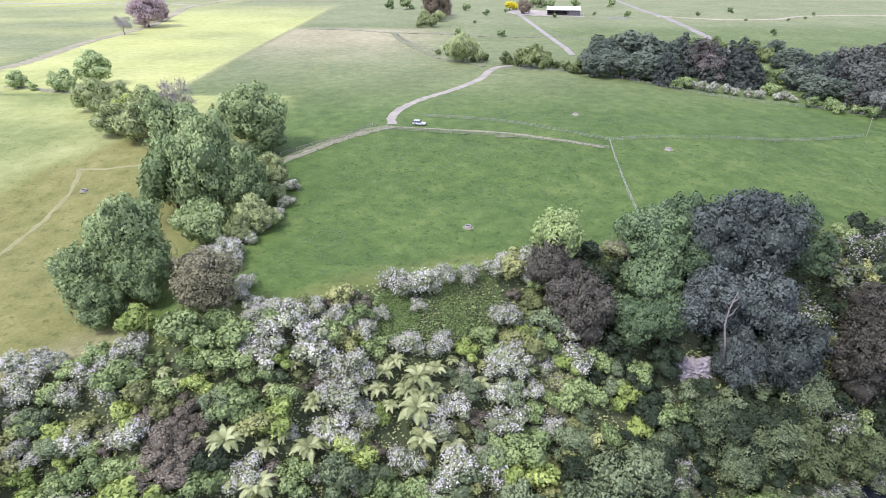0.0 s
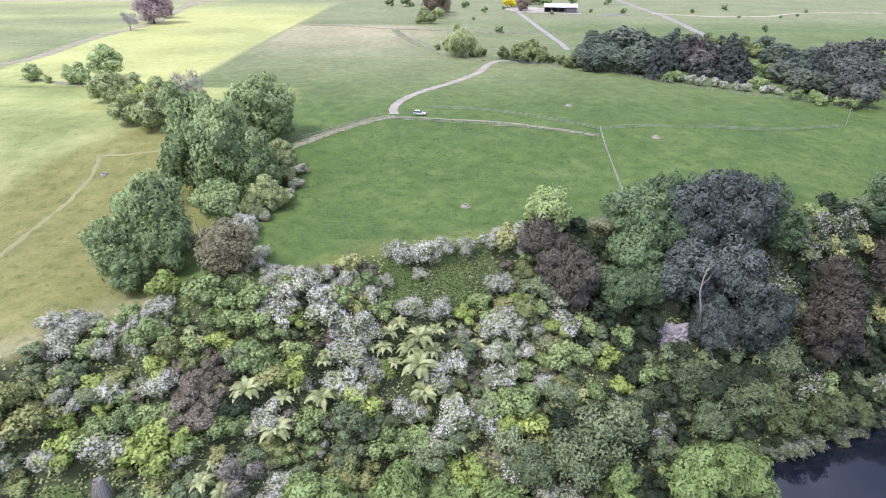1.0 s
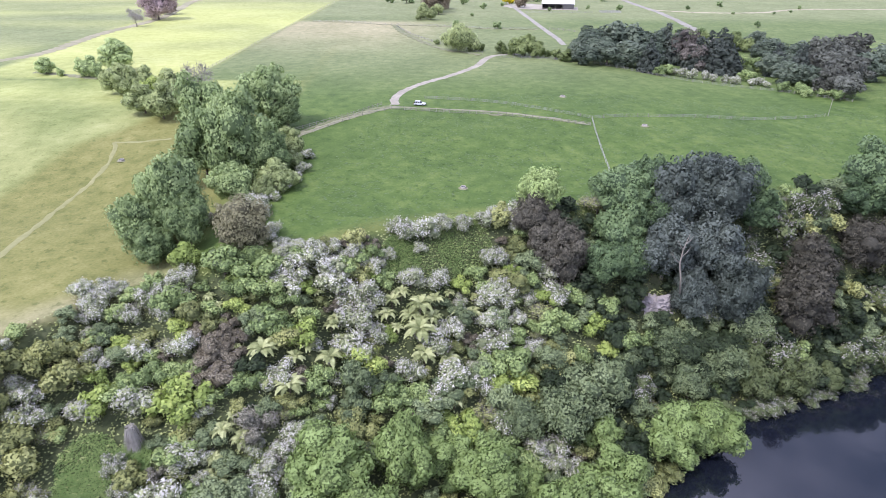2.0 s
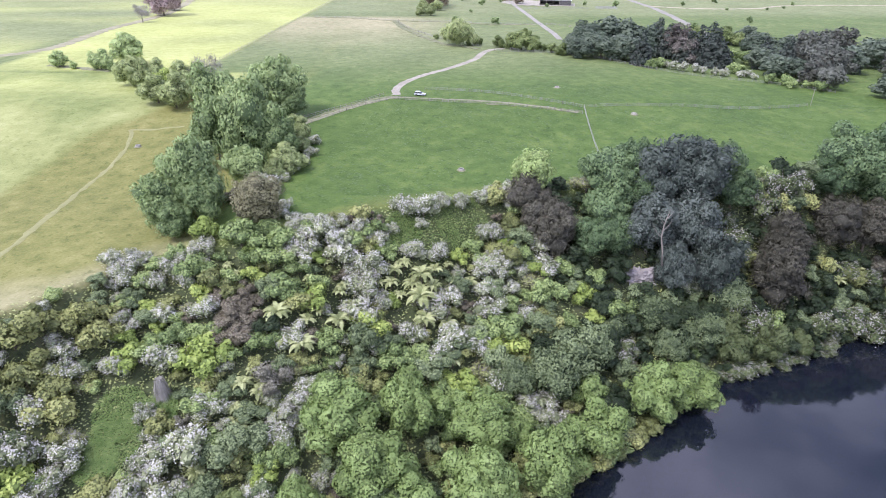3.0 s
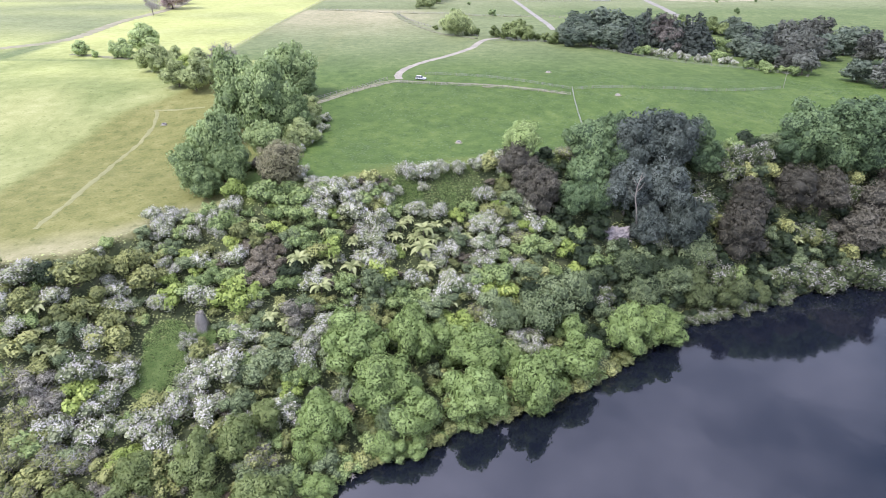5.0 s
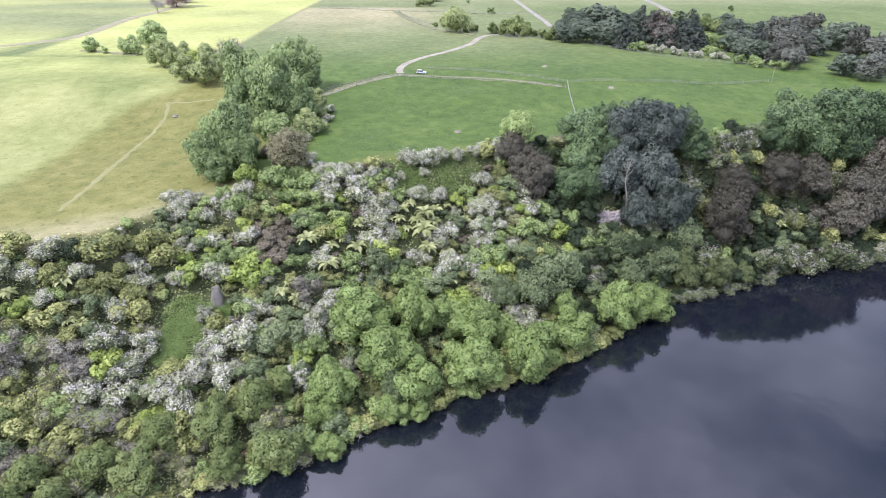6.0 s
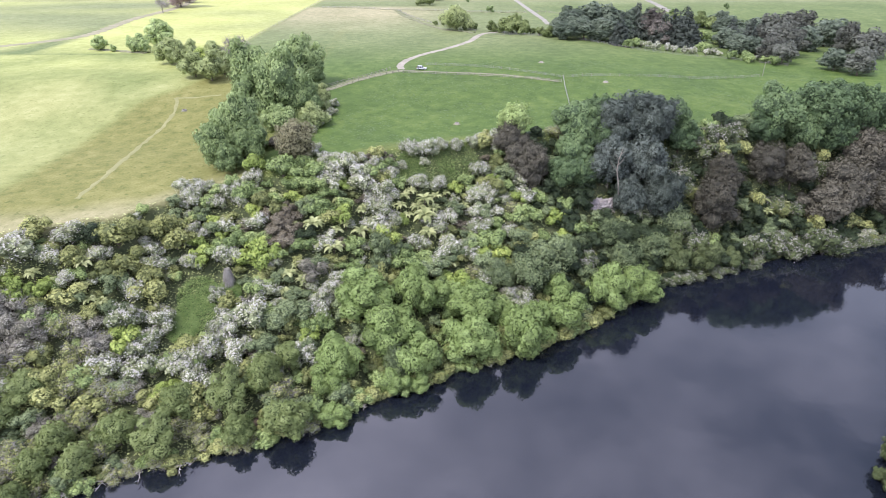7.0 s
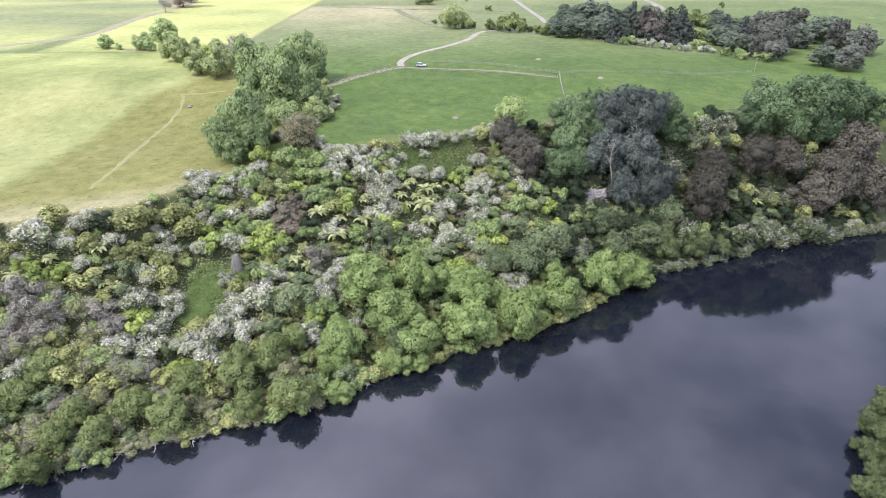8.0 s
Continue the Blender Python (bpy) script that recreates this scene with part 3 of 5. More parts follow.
BROWN = [(21.0, 102.3, 5.1), (27.6, 95.5, 5.6), (23.9, 97.6, 4.6), (89.8, 105.8, 6.2), (86.1, 97.4, 6.9), (107.1, 112.5, 5.8), (117.5, 113.4, 7.0), (143.6, 118.6, 7.9), (135.4, 111.4, 8.2), (127.0, 106.0, 6.9), (150.2, 111.5, 7.5)]
OLIVE = [(-44.5, 144.8, 3.7), (-41.6, 135.5, 2.8), (-42.7, 120.8, 4.2), (-48.0, 132.4, 3.5), (-48.2, 155.7, 3.1), (-44.6, 115.4, 3.1), (-103.9, 183.3, 5.4), (-93.2, 187.5, 5.1), (-102.3, 201.6, 5.8), (-95.2, 177.6, 5.9), (-126.1, 211.5, 6.1), (-122.0, 210.8, 4.9), (-117.6, 212.5, 5.3), (160.9, 284.0, 3.7), (-15.8, 487.9, 5.7), (-10.3, 475.2, 4.3), (-4.7, 514.7, 4.6), (-18.4, 473.8, 3.4)]
LIME_TREE = [(-106.0, 195.0, 4.9)]
PALE_WILLOW = [(22.7, 106.3, 6.1)]
BARE_TREE = [(-91.6, 200.7, 6.6), (-218.6, 424.5, 6.1)]
AIRY = [(-149.8, 258.7, 6.6), (-156.6, 245.0, 4.0), (-151.9, 242.9, 3.0), (-179.3, 251.4, 3.6), (-170.3, 247.1, 1.7)]
WHITE = [(-9.2, 96.2, 3.2), (-4.4, 96.6, 3.5), (0.4, 99.6, 2.4), (4.8, 100.6, 2.4), (9.9, 102.3, 2.5), (-4.9, 94.3, 1.6), (-11.5, 91.3, 1.9), (-27.6, 84.4, 3.7), (-23.4, 84.1, 3.7), (-18.8, 88.8, 2.8), (-14.3, 88.0, 2.5), (-21.7, 81.6, 3.8), (-16.0, 81.2, 3.9), (-16.6, 76.9, 4.0), (-13.7, 75.3, 2.8), (-6.7, 86.8, 3.3), (-0.6, 88.3, 2.9), (11.2, 94.5, 3.4), (10.2, 86.9, 3.4), (13.9, 86.6, 3.1), (2.4, 80.0, 2.8), (11.3, 78.4, 3.5), (18.8, 78.5, 2.8), (-6.0, 70.0, 3.2), (2.3, 71.0, 3.9), (8.0, 70.5, 3.1), (-33.5, 80.1, 2.6), (-44.6, 107.6, 3.2), (-36.7, 94.6, 2.1), (-32.6, 85.2, 2.2)]
WHITE += [(-66.2, 76.0, 2.4), (-66.4, 72.8, 3.2), (-56.7, 75.2, 3.0), (-53.8, 77.3, 2.9), (-51.0, 79.8, 2.6), (-53.5, 73.4, 2.5), (-64.0, 65.0, 2.4), (-61.4, 64.7, 2.0), (-47.8, 67.3, 3.1), (-55.9, 66.0, 2.8), (-39.2, 141.5, 2.0), (-38.4, 132.1, 2.0), (-38.9, 125.6, 1.8), (-40.3, 120.4, 1.8), (-41.8, 113.3, 1.6), (-32.8, 88.0, 1.8), (-30.1, 86.9, 2.0), (-41.0, 101.5, 1.8), (-36.7, 91.0, 1.6), (-42.7, 104.9, 2.0), (-48.3, 109.1, 2.1), (-26.3, 87.6, 2.2), (-22.7, 88.7, 2.2), (-71.7, 38.9, 4.1), (-65.1, 41.0, 3.1), (-65.3, 37.3, 2.8), (-70.9, 53.5, 2.8), (-62.3, 56.0, 3.3), (-51.5, 34.8, 4.3), (-46.2, 34.3, 4.1)]
WHITE += [(-43.9, 42.6, 4.5), (-42.5, 50.2, 3.2), (-57.4, 30.6, 4.0), (-66.0, 29.1, 3.7), (-72.2, 28.1, 3.9), (-51.8, 26.2, 3.4), (-33.6, 34.2, 2.2), (-97.0, 46.5, 4.5), (-87.6, 52.2, 3.9), (-90.2, 47.6, 3.0), (110.9, 270.5, 2.5), (113.3, 267.0, 2.8), (117.9, 264.5, 3.0), (123.9, 264.8, 2.7), (126.1, 261.1, 2.2), (131.5, 259.3, 2.2), (135.0, 256.5, 2.4), (145.0, 254.8, 2.4), (140.9, 253.5, 2.2), (146.3, 250.1, 1.9), (160.8, 238.7, 1.8), (-69.1, 75.5, 2.5), (-66.1, 78.5, 2.0), (-59.5, 72.7, 2.5), (-63.3, 77.6, 2.0)]
SPARSE_WHITE = [(77.9, 103.5, 3.3), (75.2, 108.6, 2.9), (85.2, 112.8, 4.7), (93.1, 117.4, 4.3), (90.3, 110.8, 4.1), (42.7, 75.7, 2.8), (77.8, 88.7, 4.5), (74.2, 91.8, 4.3), (40.9, 74.7, 3.4), (97.8, 91.6, 4.4), (105.4, 93.6, 4.5), (112.1, 92.4, 4.1), (122.3, 95.0, 5.2), (87.6, 115.5, 4.3), (80.4, 113.8, 3.6), (75.4, 104.3, 4.2), (110.3, 106.7, 3.7), (116.4, 106.2, 4.0), (127.4, 117.0, 4.1), (97.3, 118.2, 4.0)]
LIME = [(-28.0, 79.8, 2.4), (-15.0, 70.5, 3.5), (-11.4, 75.7, 2.4), (15.1, 71.1, 3.8), (-49.3, 70.4, 2.6), (-59.2, 67.6, 2.3), (-56.9, 64.6, 1.7), (-39.6, 74.8, 2.2), (-51.8, 82.8, 3.4), (22.6, 89.3, 3.0), (-14.6, 85.8, 2.0), (15.4, 92.7, 2.7), (4.1, 88.5, 2.3), (34.0, 85.7, 2.9), (35.4, 81.1, 2.5), (-62.5, 61.8, 2.2), (-45.7, 57.4, 4.4), (10.8, 70.5, 3.0), (-30.5, 40.9, 2.5)]
GREEN = [(-43.5, 80.9, 4.2), (-36.7, 80.6, 3.9), (14.5, 75.4, 4.1), (22.5, 83.4, 3.5), (26.3, 84.4, 3.5), (29.6, 79.0, 3.0), (39.6, 83.6, 3.3), (37.0, 89.8, 3.0), (45.8, 85.7, 2.6), (29.3, 90.2, 3.0), (7.3, 91.6, 2.7), (18.6, 91.4, 2.8), (-9.4, 66.5, 3.0), (-4.9, 66.6, 2.7), (-26.3, 75.1, 2.6), (-30.9, 71.8, 3.0), (-30.2, 77.3, 2.6), (-41.1, 77.5, 2.6), (-44.6, 73.6, 2.5), (150.0, 242.6, 3.2), (155.0, 237.4, 3.6), (153.8, 231.2, 2.6), (162.8, 224.8, 3.0), (107.9, 269.9, 3.3), (102.9, 266.4, 3.0), (143.0, 263.6, 4.0), (161.5, 231.3, 2.6), (158.8, 288.1, 4.3), (155.7, 298.3, 3.9), (-52.7, 62.1, 3.0)]
GREEN += [(-49.4, 63.1, 2.7), (-55.6, 61.0, 2.8), (-64.4, 67.9, 2.6), (-62.0, 72.6, 2.7)]
GREY_GREEN = [(-16.2, 65.5, 3.9), (4.4, 82.2, 2.6), (22.0, 76.1, 3.3), (-36.2, 71.9, 2.7), (23.8, 64.9, 6.1), (31.4, 70.9, 6.3), (15.7, 63.4, 4.5), (11.9, 66.5, 3.7), (49.9, 83.2, 5.0), (53.3, 77.9, 5.5), (71.2, 92.7, 5.3), (62.7, 83.9, 5.1), (-11.9, 67.3, 2.6), (-9.8, 34.7, 4.4), (-38.2, 41.4, 3.4)]
DARK_SHRUB = [(50.9, 83.6, 5.5), (30.1, 71.6, 4.8), (23.4, 72.6, 4.2), (37.1, 75.6, 4.2), (42.6, 80.2, 3.7), (59.2, 87.0, 4.3), (65.8, 88.6, 4.4), (72.2, 93.2, 3.9), (53.7, 80.6, 4.2), (61.5, 82.7, 3.9), (49.3, 89.3, 3.0), (45.2, 96.5, 2.7), (49.2, 98.8, 2.9), (54.0, 97.2, 2.7), (58.0, 91.0, 2.8), (23.9, 65.4, 5.3)]
FERN = [(-33.2, 66.9, 3.6), (-27.6, 67.5, 2.4), (-21.3, 68.6, 3.2), (-27.7, 62.2, 3.5), (-25.4, 69.9, 2.3), (-4.5, 81.5, 3.9), (-10.4, 81.9, 2.7), (-4.5, 76.8, 4.2), (-3.5, 73.1, 3.4), (6.5, 83.5, 2.4), (-6.4, 80.1, 2.7), (-11.2, 79.4, 2.5), (-21.1, 75.9, 2.2), (-45.4, 76.2, 1.6), (-43.2, 74.8, 1.5), (1.5, 86.4, 1.8), (-38.5, 68.3, 1.3), (-25.2, 79.4, 1.9), (-28.1, 75.5, 1.8), (-21.8, 74.6, 2.2), (-13.1, 68.3, 2.0), (-18.6, 77.8, 2.1), (-14.0, 79.1, 1.9), (3.5, 83.2, 2.0), (-33.0, 77.3, 1.7), (-8.6, 84.1, 2.4), (-1.6, 84.1, 2.6), (-2.0, 80.5, 2.8), (-0.3, 77.7, 2.7), (-9.2, 77.5, 2.1)]
FERN += [(-83.1, 47.4, 2.9), (-77.5, 41.0, 2.4), (113.0, 107.0, 3.4), (106.7, 104.0, 3.0), (-74.9, 50.0, 2.3), (-21.1, 56.3, 2.5), (-42.3, 39.5, 2.2), (1.3, 73.7, 2.7), (105.5, 106.5, 3.0), (-79.9, 40.8, 2.1), (-92.6, 43.4, 2.4), (-81.5, 43.6, 1.9)]
RUSSET = [(-42.1, 68.3, 3.6), (-43.0, 65.5, 3.2), (-40.5, 71.7, 2.5), (-40.5, 62.3, 3.2), (-46.3, 70.4, 2.5), (5.4, 78.7, 2.4), (-27.2, 64.8, 2.6), (0.5, 76.3, 2.3), (-11.6, 71.3, 2.0), (-51.2, 107.2, 3.0), (-55.8, 106.4, 2.5), (-20.1, 91.2, 1.6), (-17.3, 93.1, 1.5), (-22.9, 90.0, 1.5), (-15.2, 92.3, 1.7), (-25.6, 88.7, 1.5), (-51.8, 104.1, 2.7), (-38.4, 66.7, 2.9), (-39.3, 63.9, 2.9), (-38.4, 69.8, 2.6)]
TWIGGY = [(-90.3, 23.1, 4.4), (-82.7, 33.7, 3.9), (-72.2, 23.6, 3.5), (-77.2, 21.4, 3.4), (-73.0, 16.5, 3.4), (-78.7, 9.6, 4.1), (-68.3, 9.6, 3.4), (-47.7, 14.1, 2.1), (-53.4, 18.8, 2.2), (-35.1, 25.2, 3.8), (88.4, 11.0, 2.1), (79.1, -4.2, 2.3)]
WILLOW = [(-18.9, 49.8, 7.5), (-6.6, 53.9, 6.5), (1.5, 55.2, 4.5), (8.6, 52.2, 6.8), (-12.5, 41.8, 7.6), (-23.3, 33.3, 6.0), (-6.2, 36.0, 5.8), (7.3, 41.4, 6.2), (15.0, 52.9, 3.9), (20.8, 45.7, 7.0), (30.8, 53.3, 6.1), (45.1, 64.8, 6.0), (54.4, 67.4, 6.1), (31.1, 64.8, 3.6), (-24.7, 28.2, 4.0), (-10.6, 30.0, 3.2), (-4.7, 30.8, 2.7), (-22.5, 20.9, 3.2)]
SHADE_WILLOW = [(58.7, 73.4, 4.0), (70.1, 82.2, 5.1), (79.5, 83.0, 5.4), (88.4, 85.2, 4.3), (68.3, 86.8, 4.6), (86.9, 8.3, 3.4), (82.8, 4.9, 2.2), (95.2, 16.7, 2.7), (76.8, -5.5, 2.7), (86.3, 4.4, 3.3), (82.7, 2.0, 2.8), (92.7, 14.4, 2.4), (80.5, -2.3, 2.5), (77.9, -8.1, 2.8)]
SHORE_TREE = [(-31.5, 17.4, 5.1), (-40.7, 15.3, 3.6), (-56.0, 12.4, 4.9), (-64.1, 13.7, 4.5), (-68.7, 7.1, 4.0), (-76.2, -1.2, 3.8), (-76.5, 6.1, 3.8), (-74.9, 11.1, 4.1), (-44.8, 22.5, 5.2), (-54.3, 21.1, 4.4), (-38.6, 28.1, 5.1), (-34.5, 33.2, 4.0), (-87.3, 13.9, 4.2), (-84.4, 20.1, 4.3)]
WHITE += [(-97.5, 49.1, 3.0), (-53.2, 57.7, 3.4), (-72.3, 45.9, 3.1), (-67.4, 33.6, 3.3), (-53.9, 48.7, 2.3), (-49.0, 41.1, 3.8), (-53.7, 28.5, 3.1)]
LIME += [(-94.5, 38.6, 3.5), (-89.5, 41.7, 2.9), (-70.7, 34.3, 3.9), (-60.5, 57.4, 3.5)]
FERN += [(-98.4, 37.9, 2.9), (-89.2, 42.5, 2.2), (-37.7, 54.2, 2.7), (-34.3, 53.3, 2.6)]
TWIGGY += [(-78.5, 29.3, 3.3), (-78.8, 25.3, 3.6), (-68.4, 22.3, 3.7)]
OLIVE_SHRUB = [(-68.7, 46.5, 4.0), (-70.2, 62.6, 3.6), (-78.1, 54.3, 4.2), (-67.1, 60.5, 4.2), (-50.8, 46.4, 3.0), (-83.5, 22.5, 3.8), (-79.0, 23.8, 3.6), (-80.2, 19.6, 3.5), (-42.0, 29.9, 3.6), (-38.6, 29.0, 3.4), (-74.8, 50.8, 3.8), (-52.7, 22.9, 3.6)]
OLIVE_SHRUB += [(103.6, 106.5, 3.4), (111.4, 106.0, 3.9), (123.9, 104.5, 3.6), (92.2, 114.0, 3.8), (86.5, 114.3, 3.3), (99.5, 116.4, 3.4), (129.2, 120.1, 3.7), (111.3, 113.4, 3.1), (79.9, 103.0, 3.2), (81.0, 98.6, 2.8)]
ASHEN = [(-92.8, 31.2, 4.2), (-88.2, 31.6, 4.0), (-90.6, 27.2, 4.1), (-95.2, 26.4, 3.9), (-92.8, 23.0, 3.7), (-97.3, 34.6, 4.2), (-94.2, 36.0, 3.8), (-78.4, 33.9, 3.7), (-75.2, 32.2, 3.5), (-32.5, 55.7, 3.9)]
WHITE += [(-39.1, 141.8, 1.6), (-38.5, 133.5, 1.5), (-39.0, 127.3, 1.5), (-40.4, 122.8, 1.6), (-42.1, 118.8, 1.6), (-43.9, 115.9, 1.6), (-45.0, 112.0, 1.9), (-49.6, 115.8, 1.9), (-41.4, 104.7, 1.2), (-38.0, 96.5, 1.3), (-35.9, 90.6, 1.3), (-33.3, 86.4, 1.6), (-31.2, 86.1, 1.6)]
FAR_TREE = [(-54.7, 627.7, 5.0), (-37.8, 624.5, 6.6), (8.5, 429.8, 2.7), (37.9, 419.3, 3.0), (226.8, 432.3, 2.7), (267.1, 596.0, 3.2), (158.1, 551.6, 3.4), (170.0, 654.7, 4.6), (36.3, 567.4, 3.0), (19.9, 612.1, 4.3), (90.3, 652.3, 5.8), (56.9, 599.9, 2.1), (225.8, 567.5, 2.0), (249.6, 525.1, 1.4), (285.4, 526.3, 1.4), (307.3, 540.8, 1.4), (330.7, 570.2, 2.0), (23.4, 503.0, 1.8), (104.7, 633.4, 5.0), (99.7, 645.1, 4.6), (134.0, 660.1, 4.7), (154.7, 390.1, 2.8), (167.5, 386.9, 3.2), (94.8, 548.5, 2.0), (133.8, 569.6, 2.0)]
FAR_SHRUB = [(31.8, 313.6, 3.8), (37.9, 306.6, 4.5), (43.2, 305.2, 7.8), (49.1, 300.7, 4.4), (54.9, 301.3, 2.5), (58.2, 296.4, 3.3), (61.5, 288.3, 3.7), (19.9, 322.1, 2.7), (-4.1, 344.7, 1.9), (14.8, 319.6, 1.8), (152.8, 380.0, 2.8), (163.1, 367.5, 4.0), (169.2, 341.3, 6.2), (169.3, 355.1, 4.5), (175.3, 337.1, 4.9)]
FAR_BROWN = [(-9.6, 535.3, 11.4), (-0.6, 565.7, 7.5), (72.2, 582.3, 6.7), (99.2, 665.5, 4.7)]
WEEPING = [(9.4, 319.4, 8.5)]
PINK_TREE = [(-221.6, 468.7, 14.2), (-229.7, 508.9, 7.7)]
DARK_TREE = [(75.0, 300.9, 7.7), (83.9, 309.5, 9.6), (95.1, 314.2, 10.3), (104.7, 312.3, 9.7), (112.0, 307.7, 9.0), (70.6, 280.4, 5.7), (92.0, 283.4, 7.8), (81.9, 284.7, 7.3), (99.9, 282.8, 7.3), (67.9, 292.1, 5.4), (176.2, 343.0, 5.0), (193.4, 362.1, 4.6), (173.6, 308.5, 7.4), (180.3, 304.8, 6.7), (160.4, 274.6, 6.1), (158.8, 256.0, 6.2), (191.6, 304.9, 6.7), (166.8, 253.0, 5.7), (175.2, 319.1, 5.3), (170.1, 280.8, 6.3), (217.7, 279.0, 8.7), (198.4, 266.1, 7.8), (183.8, 211.4, 6.1)]
BELT_CONIFER = [(116.9, 305.2, 8.4), (122.4, 301.8, 7.2), (136.3, 294.3, 8.1), (139.9, 282.7, 7.9), (146.3, 304.3, 7.3), (163.6, 278.5, 6.7), (168.7, 267.1, 6.5), (99.3, 272.8, 6.6), (129.8, 291.2, 7.0)]
RUSSET_TREE = [(126.3, 300.0, 7.7), (127.7, 290.7, 5.9)]
MAUVE_TREE = [(193.3, 294.1, 7.6), (201.9, 295.1, 8.2), (211.7, 297.8, 8.2), (178.5, 273.0, 6.6), (180.7, 262.9, 7.4), (178.0, 246.1, 8.3), (164.4, 234.4, 6.2), (167.7, 227.5, 5.6), (215.1, 254.4, 8.2), (219.6, 243.7, 8.5), (187.6, 199.7, 6.4)]

# lines of the tracks
TRACK_A = [(40, 311), (28.5, 307), (22, 296), (16, 275), (3, 251), (-8.4, 234.6), (-15.3, 220.4), (-18.4, 208), (-18, 196)]
TRACK_B = [(-47, 161), (-33, 178.6), (-25, 187), (-17, 193.5)]
TRACK_C = [(-17, 193), (0, 190.5), (22, 186.3), (48, 174)]
DRIVE = [(72, 700), (66, 620), (67.5, 555), (69, 491), (70.5, 417), (72, 372), (71.3, 345)]
ROAD_A = [(-245, 262), (-225, 285), (-217, 300), (-216, 321), (-221, 354), (-225, 394), (-224, 431), (-226, 483), (-239, 546), (-259, 635), (-257, 662), (-250, 760)]
ROAD_B = [(199, 760), (192, 613), (190, 535), (180, 441), (175, 400), (168, 340)]
ROAD_C = [(188, 562), (231, 538), (280, 540), (320, 566), (365, 574), (480, 570), (620, 575)]
ROAD_D = [(-700, 668), (-520, 674), (-415, 678), (-355, 680), (-298, 675), (-257, 662)]
PATH_A = [(-96.7, 72), (-97.0, 88), (-98.0, 100), (-99.6, 117.5), (-98.8, 134), (-99.4, 146.5), (-101.5, 154), (-103.6, 159)]
SOIL = [(-186, 255), (-172, 250), (-160, 245), (-150, 242)]
VERGE = [(-36, 436), (-26, 394), (-16, 363), (-5.6, 338), (3.6, 321), (12, 316), (20, 307)]
VERGE_FAR = [(-100, 460), (-69, 455), (-43, 442), (5, 431), (31, 420), (66, 417)]
VERGE_LANE = [(-48, 163.5), (-34, 180.4), (-26, 189), (-19, 194.5)]
PATH_B = [(-103.6, 159.2), (-96.3, 159.2), (-86.5, 161.5)]

BIG = tree_kinds(11, 7.0, 1.12, 1.06, 84, 0.17, 8200, 0.60, 0.48, "oak", "bark", 3, 2, low=-0.8, loose=0.13)
big_rng = np.random.default_rng(21)
for n, (bx, by, br, tall) in enumerate(BROAD):
    plant("broadleaf_tree", BIG[n % len(BIG)], bx, by, br, 6.8, big_rng, "large dark green broadleaf tree with a full rounded crown", "tree", "broadleaf trees beside the paddock", tall)
# broadleaf trees again, with cloud shade put into a darker leaf colour
SHADED = tree_kinds(31, 7.0, 1.08, 1.0, 84, 0.17, 8200, 0.60, 0.48, "shaded_tree_leaf", "bark", 3, 2, low=-0.8, loose=0.15)
set_out("broadleaf_tree", SHADED, SHADED_TREE, 6.8, 41, "large deep green broadleaf tree with a billowing crown", "tree", "deep green trees on the bank")
GREY = tree_kinds(12, 7.0, 1.2, 1.15, 90, 0.16, 8200, 0.60, 0.38, "grey_leaf", "pale_bark", 3, 2, limbs=7, low=-0.8, loose=0.2, core=0.8, hang=0.5)
set_out("broadleaf_tree", GREY, GREY_TREE, 6.7, 22, "tall grey-green tree with an open dusky crown on the bank", "tree", "dusky trees on the bank")
BROWNS = tree_kinds(13, 6.0, 1.15, 1.02, 80, 0.17, 6600, 0.52, 0.34, "brown_leaf", "bark", 3, 2, low=-0.85, hang=0.6, loose=0.2)
set_out("brown_tree", BROWNS, BROWN, 5.5, 23, "dense rounded tree with brownish fine foliage", "tree", "brownish trees on the bank")
BALLS_OF_LEAF = tree_kinds(29, 6.0, 0.98, 0.95, 90, 0.15, 6900, 0.48, 0.35, "auburn_leaf", "bark", 1, low=-0.85)
set_out("brown_tree", BALLS_OF_LEAF, [(-41.0, 87.3, 5.5)], 5.6, 39, "dense globe-shaped tree with auburn foliage beside the paddock", "tree", "brownish trees on the bank")
OLIVES = tree_kinds(14, 5.0, 0.9, 0.85, 36, 0.26, 3864, 0.57, 0.47, "olive_leaf", "bark", low=-0.7)
set_out("olive_tree", OLIVES, OLIVE, 4.5, 24, "small olive-green bushy tree beside the paddock", "tree", "olive trees beside the paddock")
LIMES = tree_kinds(15, 5.0, 0.9, 1.05, 22, 0.31, 2024, 0.57, 0.44, "lime_leaf", "bark", 1)
set_out("small_tree", LIMES, LIME_TREE, 5.0, 25, "small bright yellow-green tree in a clump", "tree", "clump trees")
PALES = tree_kinds(16, 5.0, 1.0, 0.98, 54, 0.2, 6000, 0.44, 0.30, "pale_leaf", "bark", 1, 2, hang=0.4, low=-0.8)
set_out("pale_willow_tree", PALES, PALE_WILLOW, 5.0, 26, "pale green willow at the edge of the paddock", "tree", "willow trees")
FIRS = tree_kinds(17, 4.0, 1.25, 1.15, 40, 0.3, 2024, 0.80, 0.44, "pine_blue", "bark", 3, 1, pointed=True)
set_out("conifer_tree", FIRS, BELT_CONIFER, 3.4, 27, "dark blue-green pointed conifer in a shelterbelt", "tree", "conifers", 0.85)
AIRY_TREES = tree_kinds(32, 5.0, 1.18, 1.0, 44, 0.27, 3312, 0.76, 0.50, "airy_leaf", "bark", 3, low=-0.8, hang=0.3)
